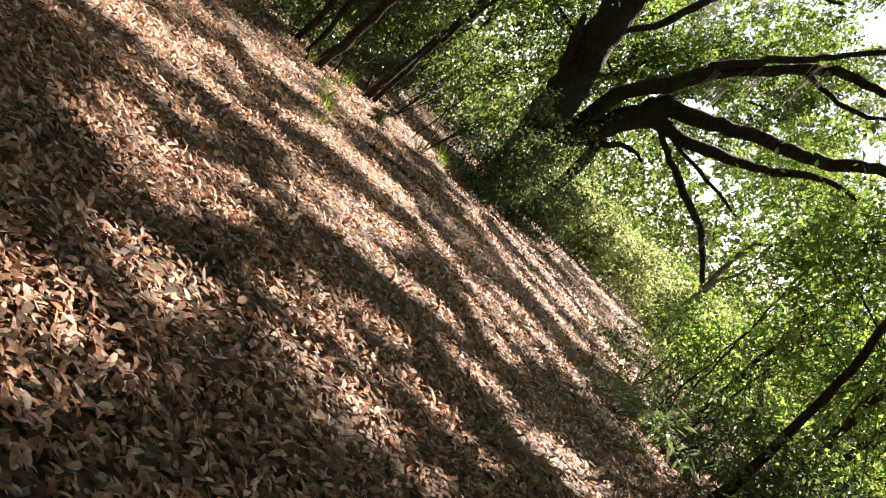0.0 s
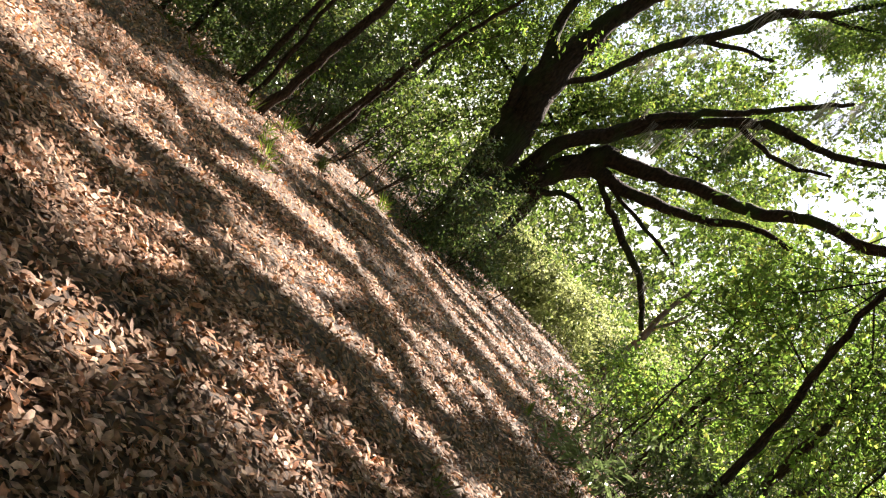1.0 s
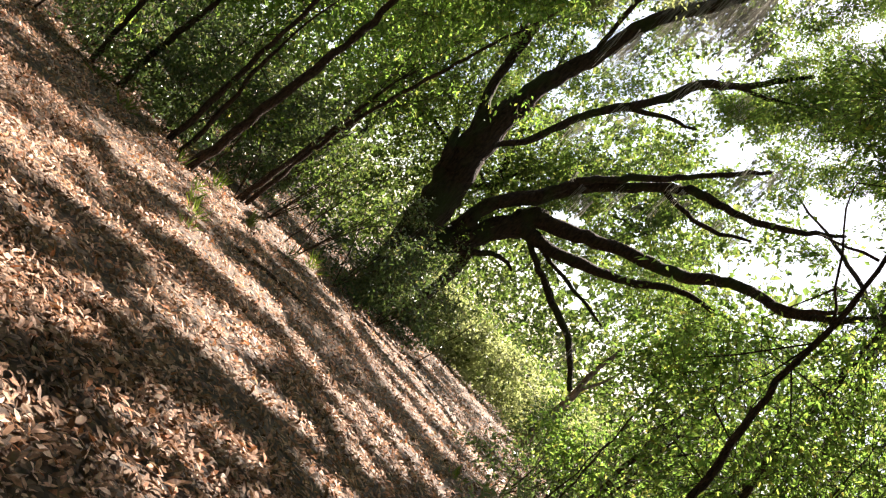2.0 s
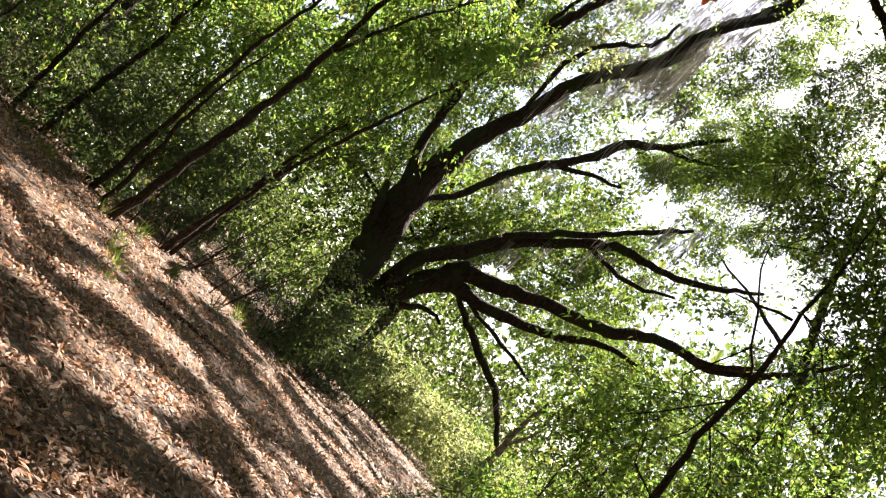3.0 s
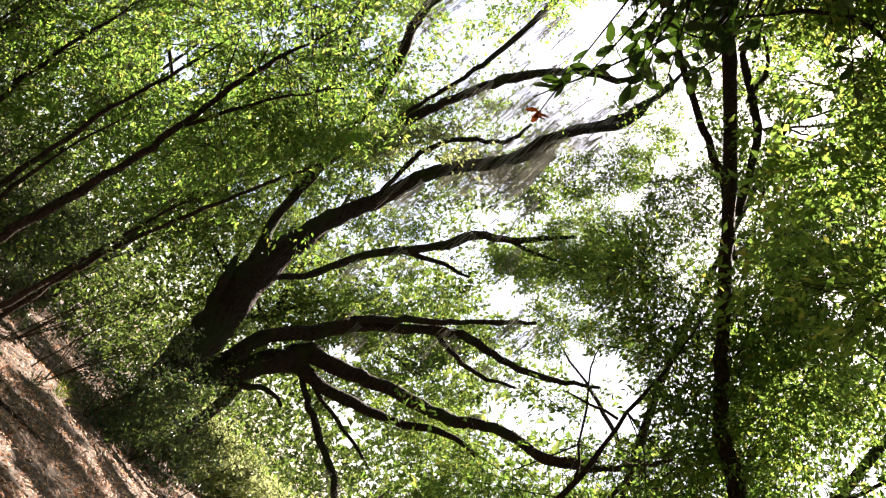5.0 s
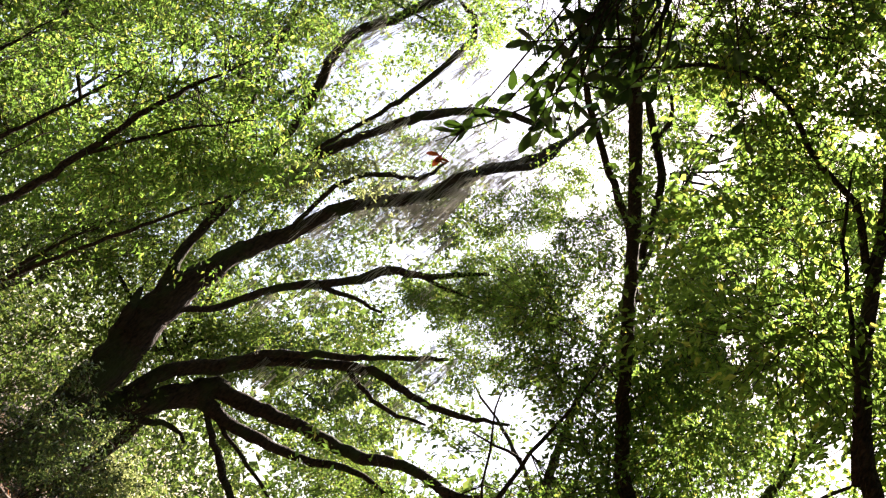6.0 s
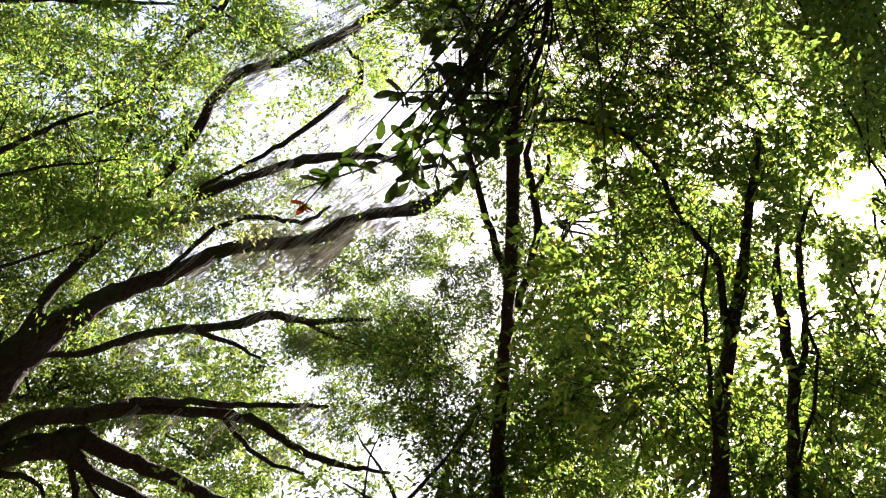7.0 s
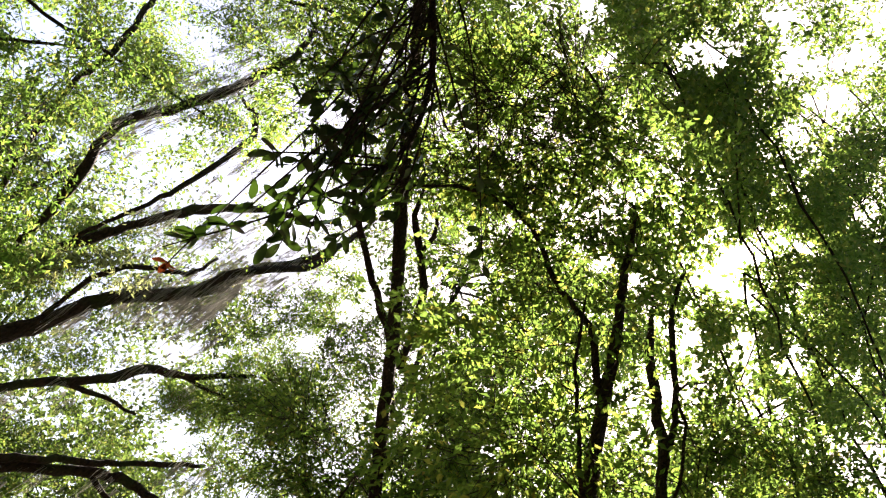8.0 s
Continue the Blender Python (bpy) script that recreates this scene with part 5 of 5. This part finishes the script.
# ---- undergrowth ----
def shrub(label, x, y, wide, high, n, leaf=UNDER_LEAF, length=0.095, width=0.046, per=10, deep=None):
    z = float(floor_z(np.array([x]), np.array([y]))[0])
    t = thing("shrub", label, "shrub", "shrubs round the clearing", (x, y, z))
    back = Matrix.Translation((-x, -y, -z))
    for k in range(5):
        a = rng.uniform(0, 6.28)
        e = (x + math.cos(a) * wide * 0.6, y + math.sin(a) * wide * 0.4, z + high * rng.uniform(0.6, 1.0))
        part("stem", tube("stem", [(x, y, z - 0.05), ((x + e[0]) / 2 + 0.05, (y + e[1]) / 2, z + high * 0.45), e], [0.012, 0.009, 0.004], STEM_BARK, 6, 0.15), t)
    foliage(t, [((x, y, z + high * 0.5), (wide, deep or wide * 0.6, high * 0.55), n), ((x, y, z + high * 0.2), (wide * 1.05, deep or wide * 0.65, high * 0.25), n // 3)], "small green leaves on thin twigs", length, width, leaf, per=per, spray=0.45, spread=0.12, clear=False, twigs=0.6)
    for o in t.children:
        o.matrix_local = back


shrub("dark green shrub before the oak's trunk", -0.7, 18.7, 1.9, 2.9, 640)
shrub("dense shrub with small leaves below the oak", -0.2, 19.8, 1.2, 2.2, 300)
shrub("sprawling shrub at the clearing's edge in dappled light", -2.6, 18.2, 1.5, 2.4, 320)
shrub("dark twiggy shrub hiding the foot of the old oak", -1.6, 17.6, 1.5, 2.6, 520)
shrub("dense dark shrub at the edge of the leaf carpet", -3.0, 16.4, 1.4, 2.2, 460)
shrub("shaded shrub below the slim trees", -4.4, 15.2, 1.3, 1.8, 380)
shrub("tall dark shrub between the oak and the slim trees", -3.4, 18.6, 1.6, 3.6, 560)
shrub("dim leafy shrub behind the slim stems", -5.6, 16.8, 1.7, 3.2, 520)
shrub("dark shrub leaning over the clearing's edge", 0.5, 19.4, 1.2, 2.2, 360)
shrub("dark shrub grown round the foot of the oak's stems", 0.7, 21.6, 1.2, 2.0, 420)
shrub("low shrub under the slim trees", -4.6, 16.4, 1.6, 1.3, 220)
shrub("low shadowed shrub in the thicket", -6.6, 15.8, 1.6, 1.9, 400)
shrub("tangled low shrub with dry twigs", -8.6, 15.0, 1.8, 2.2, 420)
# four far bushes whose leaf colour carries part of the sunlight
shrub("sunlit yellow-green bush where the clearing opens out", 5.0, 30.6, 2.2, 2.2, 700, SUN_TINTED_LEAF, 0.13, 0.065)
shrub("yellow-green bush in full sun beyond the oak", 1.2, 31.6, 1.6, 2.4, 380, SUN_TINTED_LEAF, 0.13, 0.065)
shrub("sunlit bush at the wood's edge, sun put into its leaf colour", 3.0, 31.6, 1.6, 2.2, 380, SUN_TINTED_LEAF, 0.13, 0.065)
shrub("green bush beside the far opening, leaves coloured as sunlit", 7.6, 28.6, 1.8, 2.4, 460, SUN_TINTED_LEAF, 0.11, 0.055)
shrub("leafy shrub at the edge of the leaf carpet", 5.6, 18.8, 1.4, 1.7, 380)
shrub("green shrub with long glossy pale leaves", 3.2, 9.7, 0.6, 0.55, 80, PALE_LEAF, 0.17, 0.04, 10)
shrub("shadowed shrub with dull green leaves", 4.6, 11.0, 1.0, 1.2, 170)
shrub("leafy shrub beside the thin sapling", 4.4, 8.4, 0.9, 1.2, 260)
shrub("low dense shrub with fine twigs", 3.5, 13.6, 0.9, 1.0, 120)
shrub("dusky shrub in the shade of young trees", 6.0, 9.6, 1.3, 1.8, 330)
shrub("pale-leaved low plant among dry leaves", 3.7, 12.2, 0.5, 0.5, 50, PALE_LEAF, 0.15, 0.04, 9)
shrub("pale glossy plant beside the thicket's stems", 3.9, 10.6, 0.5, 0.6, 55, PALE_LEAF, 0.16, 0.042, 9)
shrub("dark dense thicket of low twiggy growth", -5.6, 19.4, 2.4, 2.4, 420, length=0.12, width=0.06)
shrub("dark shaded shrub deep in the thicket", -9.4, 20.5, 2.8, 2.6, 420, length=0.12, width=0.06)
shrub("broad shrub behind the far end of the clearing", 8.2, 20.5, 2.4, 3.0, 600)


def tuft(label, x, y, n, high, mat=GRASS, width=0.008):
    z = float(floor_z(np.array([x]), np.array([y]))[0])
    t = np.zeros((n, 3)) + rng.normal(0, 0.05, (n, 3)) * (1, 1, 0)
    way = rng.normal(0, 0.45, (n, 3)) + (0, 0, 1)
    o = new("grass_tuft", blades("grass_tuft", t, way, high, width, mat))
    o.location = (x, y, z)
    tagged(o, label, "grass", "green tufts in the leaf litter", "stuff")


for x, y, n, h in [(-2.1, 10.6, 26, 0.22), (-2.4, 11.3, 22, 0.25), (-1.9, 9.6, 16, 0.16), (-2.2, 14.4, 30, 0.3), (-3.4, 13.2, 24, 0.3), (-1.5, 15.8, 26, 0.3), (2.2, 10.6, 26, 0.2), (0.95, 5.0, 14, 0.12),
                   (1.25, 4.7, 12, 0.12), (-2.8, 12.6, 22, 0.26), (-1.2, 17.0, 30, 0.35), (2.9, 12.0, 22, 0.25), (-4.4, 13.0, 24, 0.3), (-5.2, 13.6, 24, 0.3), (2.6, 8.3, 20, 0.2), (-3.0, 14.6, 26, 0.34)]:
    tuft("small tuft of green grass in dry leaves", x, y, n, h)


def fallen_branch(label, pts, radii):
    z = [float(floor_z(np.array([p[0]]), np.array([p[1]]))[0]) for p in pts]
    o = new("fallen_branch", tube("fallen_branch", [(p[0], p[1], zz + r * 0.8) for p, zz, r in zip(pts, z, radii)], radii, STEM_BARK, 8, 0.15, 0.2))
    tagged(o, label, "branch")


# added shape: stands for a dark streak along the floor, no branch known there
fallen_branch("thin dark branch shape standing for a dark streak on the floor", [(-1.62, 11.3), (-1.2, 11.8), (-0.5, 12.2)], [0.02, 0.026, 0.015])
fallen_branch("thin grey stick on dry leaves", [(-1.75, 3.9), (-1.45, 3.75), (-1.2, 3.55)], [0.008, 0.009, 0.005])
fallen_branch("thin bent stick lying on dry leaves", [(-2.2, 5.0), (-1.9, 5.3), (-1.75, 5.7)], [0.007, 0.008, 0.005])


# ---- magnolia sprays hanging near the path ----
def magnolia_leaf(long):
    """One thick leaf with a folded midrib, base at the origin, tip along +y."""
    prof = [(0.0, 0.02), (0.15, 0.22), (0.4, 0.44), (0.68, 0.5), (0.9, 0.27), (1.0, 0.0)]
    v, f = [], []
    for u, w in prof:
        z = -0.12 * long * u * u
        v += [(-w * long * 0.42, u * long, z + 0.05 * long * w), (0, u * long, z), (w * long * 0.42, u * long, z + 0.05 * long * w)]
    for i in range(len(prof) - 1):
        a = 3 * i
        for q in (0, 1):
            f += [(a + q, a + q + 1, a + q + 4), (a + q, a + q + 4, a + q + 3)]
    return mesh_of("leaf", np.array(v), np.array(f), MAGNOLIA_LEAF, True)


magnolia_kinds = [magnolia_leaf(L) for L in (0.12, 0.14, 0.16)]


def magnolia_tree():
    """A magnolia beside the path whose drooping branch ends in sprays of thick leaves, each leaf a piece of its own."""
    t = thing("magnolia_tree", "magnolia with thick dark glossy leaves on drooping sprays", "tree", place=(-4.2, 0.6, 0))
    base = Vector((-4.2, 0.6, 0))
    line = [(-4.2, 0.6, -0.1), (-4.1, 1.0, 3.0), (-3.2, 2.4, 6.0), (-1.8, 3.9, 7.5), (-0.8, 4.6, 7.3), (0.0, 4.8, 6.8), (0.35, 4.78, 6.2), (0.4, 4.76, 5.6)]
    limb(t, "trunk", line, [0.09, 0.08, 0.06, 0.04, 0.03, 0.024, 0.018, 0.01], STEM_BARK, 8, 0.2, clear=False)
    t.children[0].matrix_local = Matrix.Translation(-base)
    sprays = [((0.45, 4.78, 5.9), (0.05, 4.75, 5.25), 10), ((0.5, 4.78, 5.9), (0.2, 4.75, 5.0), 9), ((0.55, 4.8, 6.3), (0.42, 4.75, 4.85), 16), ((0.5, 4.78, 5.7), (0.1, 4.75, 4.4), 16),
              ((0.35, 4.76, 5.6), (0.05, 4.72, 4.2), 9), ((0.7, 4.78, 6.6), (-0.15, 4.74, 5.7), 12), ((0.8, 4.75, 6.8), (-0.3, 4.73, 6.0), 14), ((0.6, 4.78, 6.4), (0.5, 4.74, 5.3), 14),
              ((0.7, 4.7, 6.6), (0.25, 4.8, 5.5), 12), ((0.7, 4.7, 7.2), (0.2, 4.7, 6.2), 9), ((0.8, 4.6, 7.7), (1.35, 4.6, 6.0), 8)]
    sprays += [((0.3, 4.8, 6.4), (0.7, 4.6, 5.6), 14), ((0.2, 4.8, 6.6), (-0.3, 4.7, 6.3), 12), ((0.0, 4.8, 6.8), (0.5, 4.9, 6.9), 7), ((-0.2, 4.8, 7.0), (-0.5, 4.7, 6.6), 8), ((0.3, 4.8, 6.3), (0.9, 4.8, 6.6), 8),
               ((0.3, 4.8, 6.3), (0.15, 4.9, 5.8), 12), ((0.2, 4.8, 6.5), (0.6, 4.7, 6.1), 10)]
    sprays += [((0.2, 4.8, 6.5), (x, y, z), 9) for x, y, z in [
        (-0.25, 4.58, 5.4), (-0.27, 4.62, 5.62), (0.05, 4.6, 5.58), (0.2, 4.66, 5.36), (0.27, 4.6, 4.9), (0.36, 4.6, 4.69), (0.49, 4.6, 4.91), (0.58, 4.62, 5.13), (0.15, 4.6, 4.54),
        (0.36, 4.66, 5.43), (-0.05, 4.6, 5.45), (-0.08, 4.6, 5.08), (0.12, 4.7, 5.75), (0.4, 4.7, 5.7), (-0.1, 4.64, 5.8), (0.55, 4.64, 5.5), (0.3, 4.6, 5.2)]]
    wood = spline(line, 0.1)[0]
    for a, b, n in sprays:
        b = np.array(b, float)
        a = wood[np.linalg.norm(wood - np.array(a, float), axis=1).argsort()[rng.integers(0, 22)]]
        m = (a + b) / 2 + rng.normal(0, 0.1, 3)
        s = part("spray", tube("spray", [(0, 0, 0), tuple(m - a), tuple(b - a)], [0.010, 0.008, 0.004], STEM_BARK, 6, 0.08), t)
        s.matrix_local = Matrix.Translation(Vector(a) - base)
        for k in range(n):
            u = 0.3 + 0.7 * (k + 0.5) / n if k % 2 else rng.uniform(0.9, 1.0)
            p = a * (1 - u) ** 2 + 2 * m * u * (1 - u) + b * u ** 2 - a
            w = unit(unit(b - a) * 0.45 + rng.normal(0, 0.75, 3) + (0, 0, -0.05))
            if np.linalg.norm(a + p + w * 0.07 - (0.14, 4.75, 4.18)) < 0.17:
                continue  # the withered twig hangs free
            o = part("leaf", magnolia_kinds[k % 3], s)
            o.matrix_local = Matrix.Translation(p) @ Vector(w).to_track_quat("Y", "Z").to_matrix().to_4x4() @ Matrix.Rotation(rng.uniform(-0.8, 0.8), 4, "Y")

    crown = [((0.6, 5.9, 8.2), (0.9, 0.6, 0.7), 230), ((0.0, 6.0, 7.9), (0.6, 0.5, 0.6), 140), ((1.4, 5.4, 8.8), (0.9, 0.5, 0.6), 230)]
    kept = len(t.children)
    foliage(t, crown, "dark leathery leaves in the shaded crown", 0.13, 0.055, MAGNOLIA_LEAF, per=9, spray=0.5, clear=False)
    for o in t.children[kept:]:
        o.matrix_local = Matrix.Translation(-base)
    tip = (0.1, 4.75, 4.4)
    withered = part("withered_spray", tube("withered_spray", [(0, 0, 0), (0.02, 0.0, -0.12), (0.05, 0.0, -0.26)], [0.006, 0.005, 0.003], STEM_BARK, 5, 0.06), t, "bent twig with reddish dead leaves")
    withered.matrix_local = Matrix.Translation(Vector(tip) - base)
    for k in range(7):
        o = part("leaf", dead_kind, withered)
        o.matrix_local = Matrix.Translation((0.04, 0, -0.2 - 0.015 * k)) @ Euler((-1.2 + 0.5 * k, 0.5 * (k % 2) - 0.2, 1.3 * k)).to_matrix().to_4x4()


dead_kind = magnolia_leaf(0.095)
dead_kind.materials[0] = ORANGE_LEAF
magnolia_tree()
